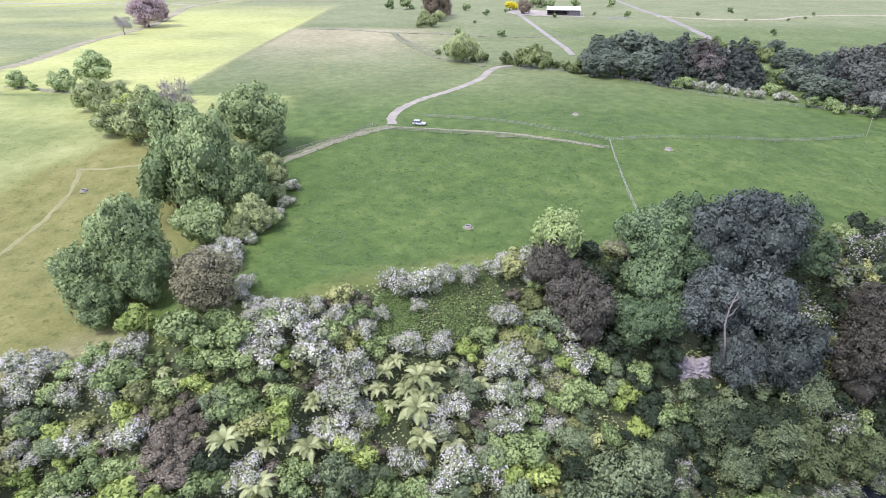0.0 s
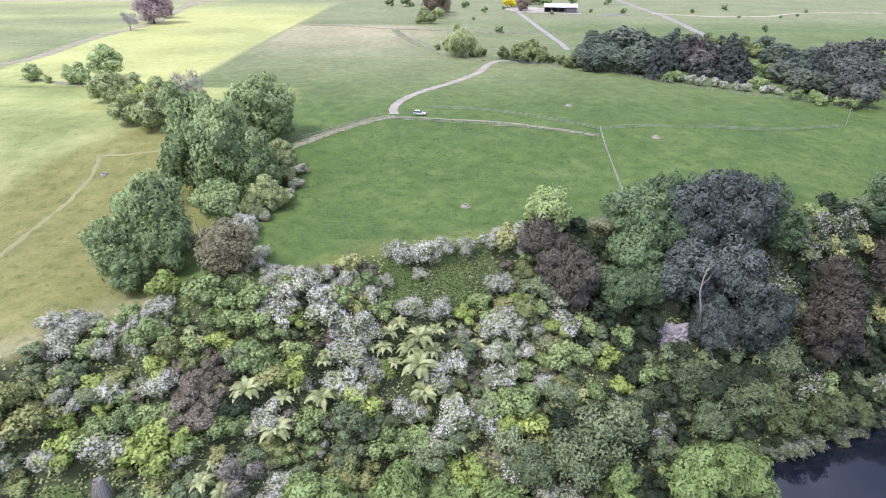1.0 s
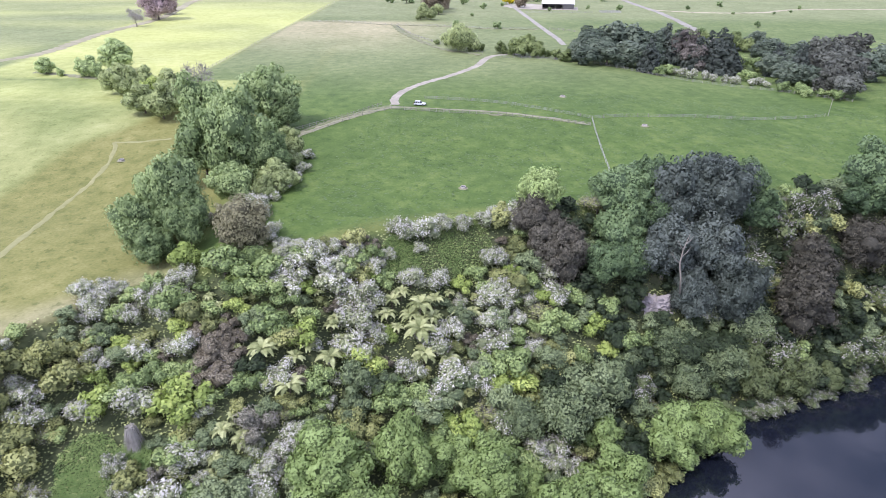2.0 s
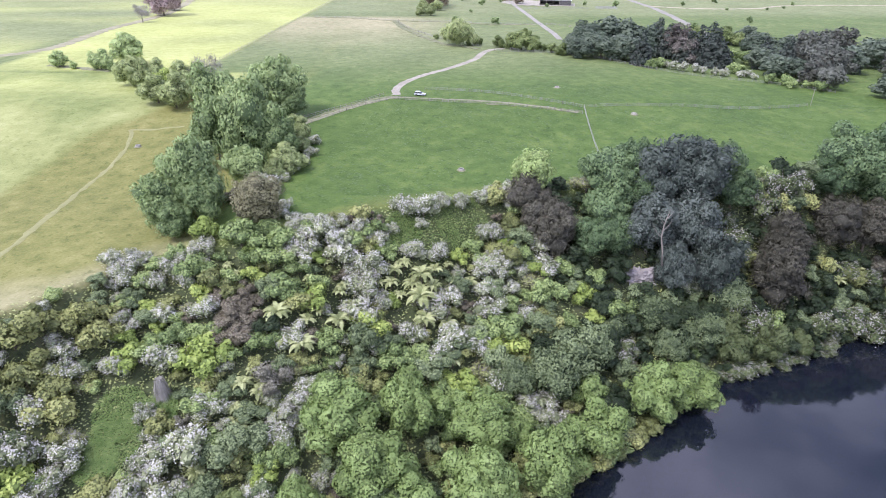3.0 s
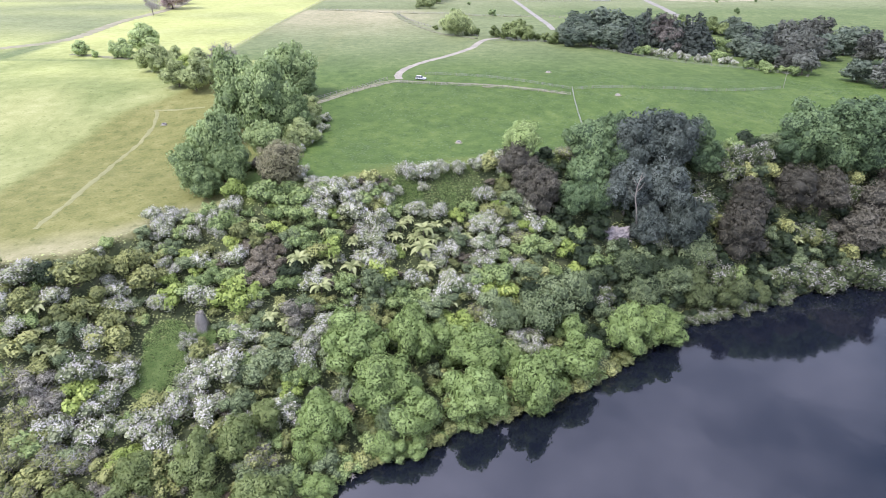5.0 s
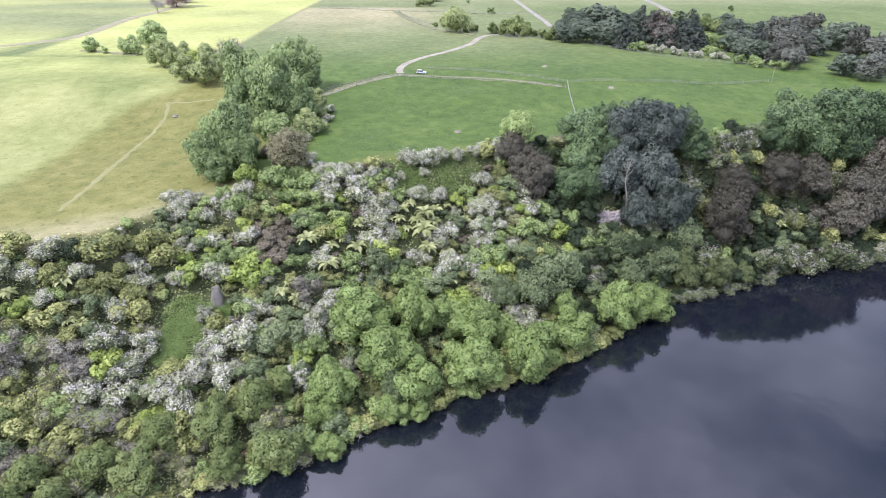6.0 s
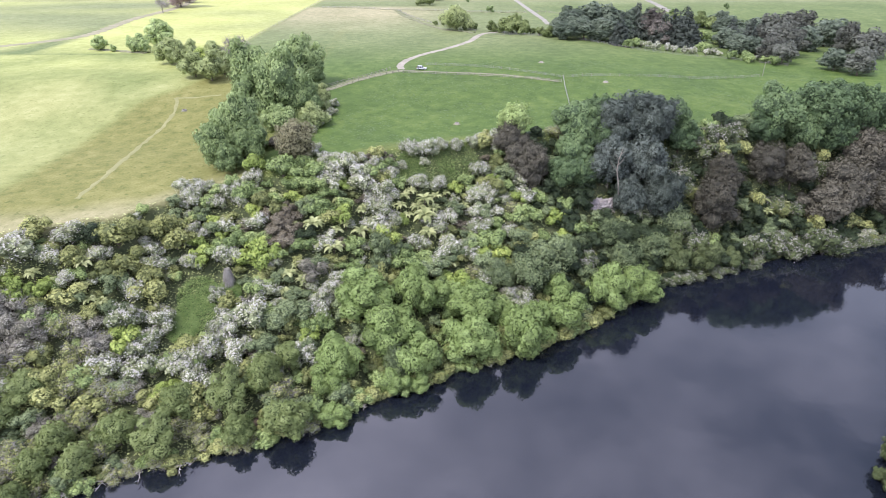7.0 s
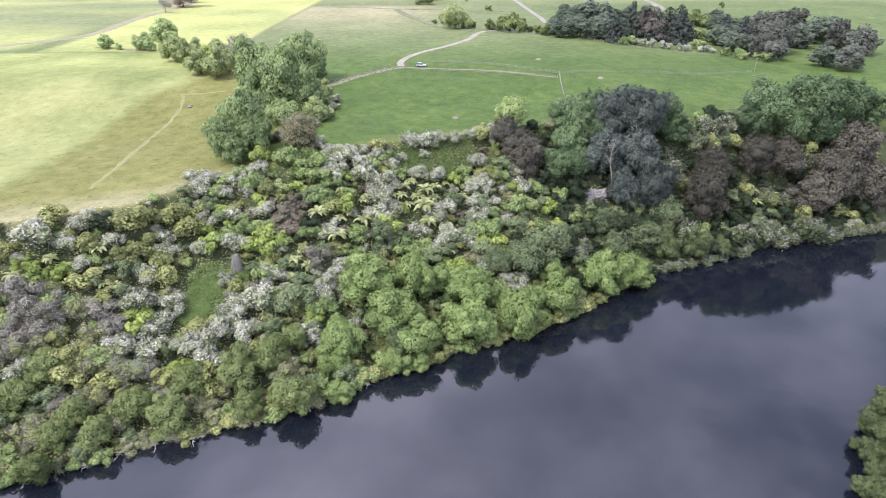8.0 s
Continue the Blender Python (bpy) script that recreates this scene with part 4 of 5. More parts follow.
set_out("grey_green_tree", AIRY_TREES, AIRY, 4.7, 42, "feathery grey-green tree at the edge of a meadow", "tree", "feathery trees")
RUSTS = tree_kinds(33, 6.0, 1.3, 1.1, 30, 0.27, 1840, 0.91, 0.49, "russet_belt_leaf", "bark", 1, low=-0.8)
set_out("russet_tree", RUSTS, RUSSET_TREE, 5.6, 43, "upright dull russet tree in a shelterbelt", "tree", "shelterbelt trees")
WILLOWS = tree_kinds(18, 4.5, 1.02, 0.9, 36, 0.28, 9000, 0.37, 0.27, "willow_leaf", "bark", 4, 2, loose=0.10, hang=0.25, low=-0.75, limbs=6)
set_out("willow_tree", WILLOWS, WILLOW, 4.6, 28, "rounded bright green willow overhanging the river", "tree", "willows along the river")
SHORE_TREES = tree_kinds(26, 4.0, 1.0, 0.9, 48, 0.21, 6200, 0.38, 0.28, "shore_leaf", "bark", 3, hang=0.2, low=-0.6, limbs=6)
set_out("shore_tree", SHORE_TREES, SHORE_TREE, 4.2, 36, "low spreading green tree leaning over the river edge", "tree", "trees along the river edge")
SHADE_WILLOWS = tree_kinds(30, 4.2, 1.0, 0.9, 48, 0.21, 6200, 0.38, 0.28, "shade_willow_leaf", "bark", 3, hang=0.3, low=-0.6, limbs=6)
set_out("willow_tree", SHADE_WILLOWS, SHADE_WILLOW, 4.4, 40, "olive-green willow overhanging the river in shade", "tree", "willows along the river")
WEEPERS = tree_kinds(19, 8.0, 0.82, 0.72, 44, 0.26, 4784, 1.71, 0.27, "olive_leaf", "bark", 1, hang=1.2, low=-0.8)
set_out("weeping_willow_tree", WEEPERS, WEEPING, 7.3, 29, "weeping willow with hanging branches beside a farm track", "tree", "willow trees")
PINKS = tree_kinds(20, 10.0, 0.92, 0.8, 60, 0.22, 4784, 1.03, 0.67, "pink_leaf", "bark", 2, low=-0.8)
set_out("copper_tree", PINKS, PINK_TREE, 10.0, 30, "large copper-leaved tree in a far field", "tree", "copper-leaved trees")
DARKS = tree_kinds(21, 8.0, 1.15, 0.95, 50, 0.22, 3128, 1.22, 0.93, "belt_leaf", "bark", 3, 1, low=-0.8)
set_out("shelterbelt_tree", DARKS, DARK_TREE, 6.8, 31, "dark tree in a dense shelterbelt beside the field", "tree", "shelterbelt trees", 0.68)
OLD_BROWNS = tree_kinds(28, 9.0, 1.1, 0.85, 44, 0.24, 2944, 1.48, 0.49, "bronze_leaf", "bark", 2, 1, low=-0.85, hang=0.9)
MAUVES = tree_kinds(27, 8.0, 1.05, 0.95, 46, 0.23, 2760, 1.14, 0.78, "mauve_leaf", "bark", 2, 1, low=-0.8)
set_out("shelterbelt_tree", MAUVES, MAUVE_TREE, 6.8, 37, "dusky mauve-brown tree in a shelterbelt", "tree", "shelterbelt trees", 0.85)
set_out("bronze_tree", OLD_BROWNS, FAR_BROWN, 8.0, 38, "large bronze-leaved tree near the farm", "tree", "bronze trees near the farm")
FARS = tree_kinds(22, 6.0, 0.95, 0.85, 24, 0.30, 1104, 1.03, 0.73, "oak", "bark", 2, 1, low=-0.8)
set_out("field_tree", FARS, FAR_TREE, 6.0, 32, "small dark green tree standing in a far field", "tree", "far field trees")
HEDGES = tree_kinds(23, 4.5, 0.95, 0.75, 30, 0.28, 1840, 0.80, 0.56, "shore_leaf", "bark", 3, 1, low=-0.8)
set_out("hedge_shrub", HEDGES, FAR_SHRUB, 4.5, 33, "light green bushy shrub along a field edge", "shrub", "field edge shrubs")


def bare_tree_kinds(seed, base, variants):
    out = []
    for k in range(variants):
        rng = np.random.default_rng(seed * 10 + k)
        mid, size = dome(rng, base, 1.0, base * 1.05, 14, 0.34)
        out.append([("trunk", trunk_mesh("trunk", rng, base * 1.2, base * 0.05, base * 0.75, 8, M["pale_bark"]), ""),
                    ("brushwood", twigs("brushwood", rng, mid, size, 900, base * 0.42, base * 0.009, M["twig"]), "pale grey bare twigs")])
    return out


set_out("bare_tree", bare_tree_kinds(24, 6.0, 2), BARE_TREE, 6.0, 34, "leafless pale grey tree standing in a clump", "tree", "leafless trees")


def shrub_kinds(seed, base, leaf, variants, count=900, long=0.47, wide=0.37, tall=0.9, centre=0.62, lobes=20, blossom=0, bare=0, core=0.84, petals="blossom"):
    out = []
    for k in range(variants):
        rng = np.random.default_rng(seed * 10 + k)
        mid, size = dome(rng, base, tall, base * centre, lobes, 0.34, -0.3)
        rows = [("stem", trunk_mesh("stem", rng, base * 0.8, base * 0.05, base * 0.5, 3, M["bark"], 0.15, 4), ""),
                ("foliage", leafy("foliage", rng, mid, size, count, long, wide, M[leaf], 1, lift=0.5, core=core), "")]
        if blossom:
            at, way = on_lobes(rng, mid, size * 1.06, blossom, 0.8, 0.12)
            keep = [noise.noise(Vector(q) * 0.5 + Vector((seed, 3.0 * k, 0))) > -0.42 for q in at]
            at, way = np.repeat(at[keep], 5, axis=0), np.repeat(way[keep], 5, axis=0)
            at = at + rng.normal(scale=0.24, size=at.shape)
            v, f = cards(rng, at, unit(way + rng.normal(scale=0.45, size=way.shape)), 0.27, 0.22)
            rows.append(("blossom", soften(put_mesh("blossom", v, f, [M[petals]]), [np.repeat(unit(way + rng.normal(scale=0.25, size=way.shape) + [0, 0, 0.4]), 3, axis=0)]), "clusters of white blossom"))
        if bare:
            rows.append(("brushwood", twigs("brushwood", rng, mid, size, bare, base * 0.62, 0.036, M["twig"]), "grey bare twigs"))
        out.append(rows)
    return out


WHITES = shrub_kinds(41, 2.8, "blossom_leaf", 7, 620, blossom=190, lobes=20)
set_out("flowering_shrub", WHITES, WHITE, 2.8, 51, "shrub covered in clusters of greyish white blossom", "shrub", "white-flowering shrubs")
SPARSE_WHITES = shrub_kinds(48, 2.8, "shade_willow_leaf", 3, 800, blossom=150, lobes=20, bare=60, petals="shaded_blossom")
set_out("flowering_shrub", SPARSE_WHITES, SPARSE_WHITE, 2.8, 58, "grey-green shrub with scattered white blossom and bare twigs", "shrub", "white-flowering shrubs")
LIME_SHRUBS = shrub_kinds(42, 2.8, "lime_leaf", 3, 1300)
set_out("lime_shrub", LIME_SHRUBS, LIME, 2.8, 52, "bright yellow-green leafy shrub on the bank", "shrub", "yellow-green shrubs")
GREEN_SHRUBS = shrub_kinds(43, 3.0, "green_leaf", 5)
set_out("green_shrub", GREEN_SHRUBS, GREEN, 3.0, 53, "dense green leafy shrub on the bank", "shrub", "green shrubs")
DARK_SHRUBS = shrub_kinds(47, 3.2, "shade_dark_leaf", 4, 880, 0.48, 0.38, 0.95, 0.65)
DULL_SHRUBS = shrub_kinds(44, 3.6, "blue_leaf", 4, 1350, 0.47, 0.36, 1.05, 0.85, 24)
TALL_DULL = tree_kinds(51, 5.4, 1.05, 0.85, 56, 0.21, 5200, 0.44, 0.32, "blue_leaf", "bark", 3, 1, loose=0.16)
TALL_DARK = tree_kinds(52, 5.0, 1.0, 0.8, 50, 0.22, 4200, 0.44, 0.33, "shade_dark_leaf", "bark", 2, 1, loose=0.16)
set_out("grey_green_tree", TALL_DULL, [p for p in GREY_GREEN if p[2] > 4.2], 5.4, 61, "tall bushy grey-green tree on the bank", "tree", "bushy trees on the bank")
set_out("dark_green_tree", TALL_DARK, [p for p in DARK_SHRUB if p[2] > 4.15], 5.0, 62, "bushy deep green tree on the shaded bank", "tree", "bushy trees on the bank")
set_out("dark_shrub", DARK_SHRUBS, [p for p in DARK_SHRUB if p[2] <= 4.15], 3.2, 57, "dense deep green shrub on the shaded bank", "shrub", "deep green shrubs")
set_out("dull_green_shrub", DULL_SHRUBS, [p for p in GREY_GREEN if p[2] <= 4.2], 3.6, 54, "tall dull grey-green shrub with fine leaves", "shrub", "grey-green shrubs")
OLIVE_SHRUBS = shrub_kinds(49, 2.9, "scrub_leaf", 4)
set_out("olive_shrub", OLIVE_SHRUBS, OLIVE_SHRUB, 2.9, 59, "rounded olive-green shrub on the bank", "shrub", "olive shrubs")
RUSSETS = shrub_kinds(45, 2.8, "russet_leaf", 3, 900, 0.40, 0.22, bare=60)
set_out("russet_shrub", RUSSETS, RUSSET, 2.8, 55, "low russet-brown twiggy shrub on the bank", "shrub", "russet shrubs", 0.75)
GREY_SHRUBS = shrub_kinds(50, 3.4, "ash_leaf", 3, 1200, 0.42, 0.20, 0.95, 0.7, bare=150, core=0.7)
set_out("ashen_shrub", GREY_SHRUBS, ASHEN, 3.4, 60, "feathery ash-grey shrub with fine pale twigs", "shrub", "ash-grey shrubs")
TWIGGY_SHRUBS = shrub_kinds(46, 3.2, "scrub_leaf", 3, 600, 0.36, 0.24, bare=300, core=0.66)
set_out("twiggy_shrub", TWIGGY_SHRUBS, TWIGGY, 3.2, 56, "half-bare shrub with tangled grey twigs near the river", "shrub", "half-bare shrubs")


def withered_palm(x, y, height, spread):
    """A short trunk under a skirt of long dead leaves that hang to the ground."""
    rng = np.random.default_rng(68)
    root = new("withered_palm")
    root.location = (x, y, rough_ground(x, y) - 0.1)
    part("trunk", trunk_mesh("trunk", rng, height, 0.17, 0.1, 0, M["bark"]), root)
    verts, faces = [], []
    for _ in range(420):
        a, u = rng.uniform(0, 2 * math.pi), rng.uniform(0.35, 1.0)
        top, reach = height * u, spread * (0.62 + 0.38 * (1 - u)) * rng.uniform(0.5, 1.0)
        way, side = Vector((math.cos(a), math.sin(a), 0)), Vector((-math.sin(a), math.cos(a), 0)) * rng.uniform(0.04, 0.09)
        p, q = Vector((0, 0, top)), way * reach * 0.6 + Vector((0, 0, top + 0.1))
        tip = way * reach + Vector((0, 0, max(0.05, top - height * rng.uniform(0.35, 0.6))))
        o = len(verts)
        verts += [tuple(p), tuple(q - side), tuple(q + side), tuple(tip)]
        faces += [(o, o + 1, o + 2), (o + 1, o + 3, o + 2)]
    part("skirt", put_mesh("skirt", verts, faces, [M["dead_leaf"]]), root, "grey hanging dead leaves")
    tagged(root, "withered palm with a hanging skirt of grey dead leaves", "palm")
    PLANTS.append((x, y, spread))


withered_palm(-52.2, 52.4, 5.0, 2.5)


def frond_mesh(seed, reach):
    """An arching fern frond: a midrib with paired leaflets that shorten towards the tip."""
    rng = np.random.default_rng(seed)
    pairs, verts, faces = 15, [], []
    rise, drop = rng.uniform(0.12, 0.22), rng.uniform(0.16, 0.30)

    def rib(u):
        return Vector((reach * u * (1 - 0.1 * u), 0, reach * (rise * math.sin(2.4 * u) - drop * u * u * u)))

    for k in range(pairs):
        u, v = (k + 0.6) / pairs, (k + 1.5) / pairs
        length = reach * 0.22 * math.sin(math.pi * min(1, 0.12 + 0.88 * u) ** 0.8) + 0.05
        a, b = rib(u), rib(min(1, v))
        for side in (-1, 1):
            tip = (a + b) / 2 + Vector((0.28 * length, side * length, -0.22 * length))
            mid = (a + b) / 2 + Vector((0.02 * length, side * length * 0.5, 0.02))
            o = len(verts)
            w = (b - a) * 0.5
            verts += [tuple(a), tuple(mid - w), tuple(tip), tuple(mid + w * 1.3), tuple(b)]
            faces.append((o, o + 1, o + 2, o + 3, o + 4) if side > 0 else (o + 4, o + 3, o + 2, o + 1, o))
    tube(verts, faces, [rib(0.02), rib(0.4), rib(0.75), rib(1.0)], [0.05, 0.035, 0.02, 0.01], 3)
    return put_mesh("frond", verts, faces, [M["fern_leaf"]])


FRONDS = [frond_mesh(60 + k, 3.0) for k in range(5)]
FERN_TRUNK = trunk_mesh("trunk", np.random.default_rng(66), 3.0, 0.16, 0.1, 0, M["bark"])


def tree_fern(x, y, r, rng):
    root = new("tree_fern")
    s = r / 3.0
    root.matrix_basis = pose(x, y, rough_ground(x, y) - 0.1, 0, 0, rng.uniform(0, 360)) @ Matrix.Diagonal((s, s, s, 1))
    part("trunk", FERN_TRUNK, root)
    count = int(rng.integers(13, 17))
    for k in range(count):
        inner = k % 3 == 2
        f = part("frond", FRONDS[int(rng.integers(5))], root)
        f.matrix_basis = pose(0, 0, 2.9, rng.uniform(-9, 9), rng.uniform(-30, -16) if inner else rng.uniform(-8, 14), 360 * k / count + rng.uniform(-9, 9)) @ Matrix.Scale(rng.uniform(0.8, 1.08) * (0.75 if inner else 1.0), 4)
    tagged(root, "tree fern with a crown of arching pale green fronds", "tree fern", "tree ferns on the bank")
    PLANTS.append((x, y, r * 0.7))


fern_rng = np.random.default_rng(67)
for fx, fy, fr in FERN:
    tree_fern(fx, fy, fr * 1.05, fern_rng)
for _ in range(150):
    fx = fern_rng.uniform(-40, 12)
    fs = fern_rng.uniform(0.2, 0.55)
    fy = along(RIM, fx) + (along(SHORE, fx) - along(RIM, fx)) * fs
    if sum(1 for a, b, c in PLANTS if (fx - a) ** 2 + (fy - b) ** 2 < (0.75 * (1.6 + c)) ** 2) == 0 and noise.noise((fx * 0.06, fy * 0.06, 21)) > -0.05:
        tree_fern(fx, fy, fern_rng.uniform(1.5, 2.6), fern_rng)


# shrubs that fill the bank between the ones set out above
CLEARINGS = [(-3, 94, 7), (5, 97.5, 6), (-9, 92, 4), (-59, 49, 4.6), (-58.6, 44.5, 4.6), (-60.5, 41, 3.6), (-52, 50, 3.0), (49.2, 92.5, 2.2)]


def fill_bank():
    rng = np.random.default_rng(71)
    kinds = {"white": ("flowering_shrub", WHITES, 2.8, "shrub covered in clusters of greyish white blossom", "white-flowering shrubs", 0.95),
             "green": ("green_shrub", GREEN_SHRUBS, 3.0, "dense green leafy shrub on the bank", "green shrubs", 0.9),
             "dull": ("dull_green_shrub", DULL_SHRUBS, 3.6, "tall dull grey-green shrub with fine leaves", "grey-green shrubs", 0.8),
             "lime": ("lime_shrub", LIME_SHRUBS, 2.8, "bright yellow-green leafy shrub on the bank", "yellow-green shrubs", 0.8),
             "russet": ("russet_shrub", RUSSETS, 2.8, "low russet-brown twiggy shrub on the bank", "russet shrubs", 0.75),
             "twiggy": ("twiggy_shrub", TWIGGY_SHRUBS, 3.2, "half-bare shrub with tangled grey twigs near the river", "half-bare shrubs", 0.8),
             "dark": ("dark_shrub", DARK_SHRUBS, 3.2, "dense deep green shrub on the shaded bank", "deep green shrubs", 0.9),
             "ashen": ("ashen_shrub", GREY_SHRUBS, 3.4, "feathery ash-grey shrub with fine pale twigs", "ash-grey shrubs", 0.85),
             "olive": ("olive_shrub", OLIVE_SHRUBS, 2.9, "rounded olive-green shrub on the bank", "olive shrubs", 0.85)}
    made = 0
    for _ in range(60000):
        x = rng.uniform(-122, 152)
        rim, shore = along(RIM, x), along(SHORE, x)
        far = x > 70 and rng.uniform() < 0.1
        y = rng.uniform(along(FAR_BANK, x) - 45, along(FAR_BANK, x) - 1) if far else rng.uniform(shore + 0.5, rim + (-1.5 if x < -62 else 0.5))
        r = (1.6 + 2.3 * rng.uniform() ** 1.5) * (1.0 if x < 28 else 1.12)
        if any((x - a) ** 2 + (y - b) ** 2 < (0.315 * (r + min(c, 3.4)) + 0.5 * max(0, c - 3.4)) ** 2 for a, b, c in PLANTS):
            continue
        if any((x - a) ** 2 + (y - b) ** 2 < (c + 0.7 * r) ** 2 for a, b, c in CLEARINGS):
            continue
        s, n = (rim - y) / (rim - shore), noise.noise((x * 0.05, y * 0.05, 9))
        share = {"white": 0.17 + 0.45 * n, "green": 0.30, "dull": 0.20, "lime": 0.03, "russet": 0.05 - 0.2 * n, "twiggy": 0.03, "dark": 0.03, "olive": 0.24, "ashen": 0.0}
        if x < -45 and s > 0.45:
            share.update(twiggy=0.24, ashen=0.16)
        if -32 < x < 22 and s < 0.45 or x < -62 and s < 0.25:
            share["white"] += 0.22
        if s > 0.8 or far:
            share.update(white=0.03, russet=0.0, green=0.45)
        # mostly dark-coloured shrubs here, to paint the cloud shade on this side
        if x > 28:
            share.update(white=0.02, green=0.06, dull=0.16, lime=0.0, russet=0.0, twiggy=0.03, dark=0.72, olive=0.03)
        if x > 72:
            share.update(white=0.05, olive=0.08)
        p = np.maximum(list(share.values()), 0.0)
        k = list(share)[int(rng.choice(len(p), p=p / p.sum()))]
        name, meshes, base, label, group, squash = kinds[k]
        plant(name, meshes[int(rng.integers(len(meshes)))], x, y, r, base, rng, label, "shrub", group, squash)
        made += 1
        if made >= 930:
            break


def fringe_shore():
    """Low shrubs that lean over the water all along the river's edge, some of them half dead."""
    rng = np.random.default_rng(72)
    x = -122.0
    while x < 152:
        x += rng.uniform(1.3, 2.6)
        y, r = along(SHORE, x) + rng.uniform(-0.6, 1.6), rng.uniform(1.7, 2.9)
        if any((x - a) ** 2 + (y - b) ** 2 < (0.3 * (r + c)) ** 2 for a, b, c in PLANTS):
            continue
        u = rng.uniform()
        if x > 60:
            row = ("flowering_shrub", SPARSE_WHITES, 2.8, "grey-green shrub with scattered white blossom and bare twigs", "white-flowering shrubs") if u < 0.6 else ("dark_shrub", DARK_SHRUBS, 3.2, "dense deep green shrub on the shaded bank", "deep green shrubs")
        elif u < 0.42 and x < -20:
            row = ("twiggy_shrub", TWIGGY_SHRUBS, 3.2, "half-bare shrub with tangled grey twigs near the river", "half-bare shrubs")
        elif u < 0.66:
            row = ("olive_shrub", OLIVE_SHRUBS, 2.9, "rounded olive-green shrub on the bank", "olive shrubs")
        else:
            row = ("green_shrub", GREEN_SHRUBS, 3.0, "dense green leafy shrub on the bank", "green shrubs")
        name, meshes, base, label, group = row
        plant(name, meshes[int(rng.integers(len(meshes)))], x, y, r, base, rng, label, "shrub", group, 0.85, 0.5)


fringe_shore()
fill_bank()


def driftwood(x, y, turn, reach):
    """A dead, leafless limb lying out over the water with its side branches."""
    rng = np.random.default_rng(int(abs(x) * 10))
    root = new("dead_branch")
    root.matrix_basis = pose(x, y, max(rough_ground(x, y), WATER) + 0.1, 0, 0, turn)
    verts, faces = [], []
    tube(verts, faces, [(-0.8, 0, -0.3), (0, 0, 0.35), (reach * 0.5, 0.2, 0.9), (reach, -0.1, 0.5)], [0.13, 0.11, 0.07, 0.025], 5)
    part("limb", put_mesh("limb", verts, faces, [M["pale_bark"]], smooth=True), root)
    for _ in range(12):
        u, a = rng.uniform(0.15, 0.95), rng.uniform(-1.2, 1.2)
        p = Vector((reach * u, 0.2 * math.sin(3 * u), 0.35 + 0.5 * math.sin(2.6 * u)))
        q = p + Vector((math.cos(a) * 0.7, math.sin(a), rng.uniform(-0.2, 0.8))) * reach * rng.uniform(0.18, 0.4)
        verts, faces = [], []
        tube(verts, faces, [p, (p + q) / 2 + Vector((0, 0, 0.12)), q], [0.06, 0.045, 0.015], 4)
        part("twig", put_mesh("twig", verts, faces, [M["twig"]]), root)
    tagged(root, "pale grey dead branch reaching out over the river", "branch", "dead branches along the river")


for dx, turn, reach in ((-78.5, -80, 4.2), (-70.5, -60, 3.6), (-63.5, -95, 3.2), (-58.0, -70, 3.8), (-51.0, -75, 4.4), (-47.5, -110, 3.2), (-29.5, -60, 3.0), (-17.0, -85, 2.6), (-6.0, -50, 3.4), (11.5, -80, 2.8)):
    driftwood(dx, along(SHORE, dx) + 0.3, turn, reach)


def leafless_tree(x, y, z, height):
    """A pale, leaning trunk that shows through the front of a dark crown."""
    root = new("leafless_tree")
    root.location = (x, y, z)
    verts, faces = [], []
    tube(verts, faces, [(0.9, 0, -4.0), (0.3, 0, 0), (-0.6, -0.1, height * 0.35), (-0.4, 0.1, height * 0.65), (0.5, 0.4, height)], [0.22, 0.2, 0.17, 0.13, 0.05], 7)
    part("trunk", put_mesh("trunk", verts, faces, [M["pale_bark"]], smooth=True), root)
    for u, dx, dz in ((0.35, -2.2, 2.6), (0.5, 1.8, 2.4), (0.65, -1.5, 2.2), (0.8, 1.5, 1.6)):
        p = Vector((-0.6 + 1.0 * max(0, u - 0.35), 0, height * u))
        verts, faces = [], []
        tube(verts, faces, [p, p + Vector((dx * 0.5, 0.1, dz * 0.4)), p + Vector((dx, 0.4, dz))], [0.1, 0.06, 0.02], 5)
        part("limb", put_mesh("limb", verts, faces, [M["pale_bark"]], smooth=True), root)
    tagged(root, "slender leafless tree with a pale leaning trunk on the bank", "tree")


leafless_tree(52.0, 90.6, -8.5, 10.5)


def leaf_litter(name, rng, count, inside, long, wide, mat, label, stand=0.35, lift=0.15, category="undergrowth"):
    """A low carpet of leaves over a stretch of ground, one mesh."""
    at, way = [], []
    while len(at) < count:
        p = inside(rng)
        if p is None:
            continue
        z = rough_ground(*p)
        at.append((p[0], p[1], z + rng.uniform(0.0, lift)))
    at = np.array(at)
    way = unit(np.array([[0, 0, 1.0]]) + rng.normal(scale=stand, size=at.shape))
    v, f = cards(rng, at, way, long, wide)
    me = soften(put_mesh(name, v, f, [mat]), [np.repeat(unit(way + [0, 0, 0.8]), 3, axis=0)])
    tagged(new(name, me), label, category, kind="stuff")


def on_bank(rng):
    x = rng.uniform(-122, 152)
    return x, rng.uniform(along(SHORE, x) - 0.5, along(RIM, x) + 0.5)


def in_clearing(rng):
    a, b, c = CLEARINGS[int(rng.integers(7))]
    t, d = rng.uniform(0, 2 * math.pi), c * math.sqrt(rng.uniform(0, 1.15))
    return a + d * math.cos(t), b + d * math.sin(t)


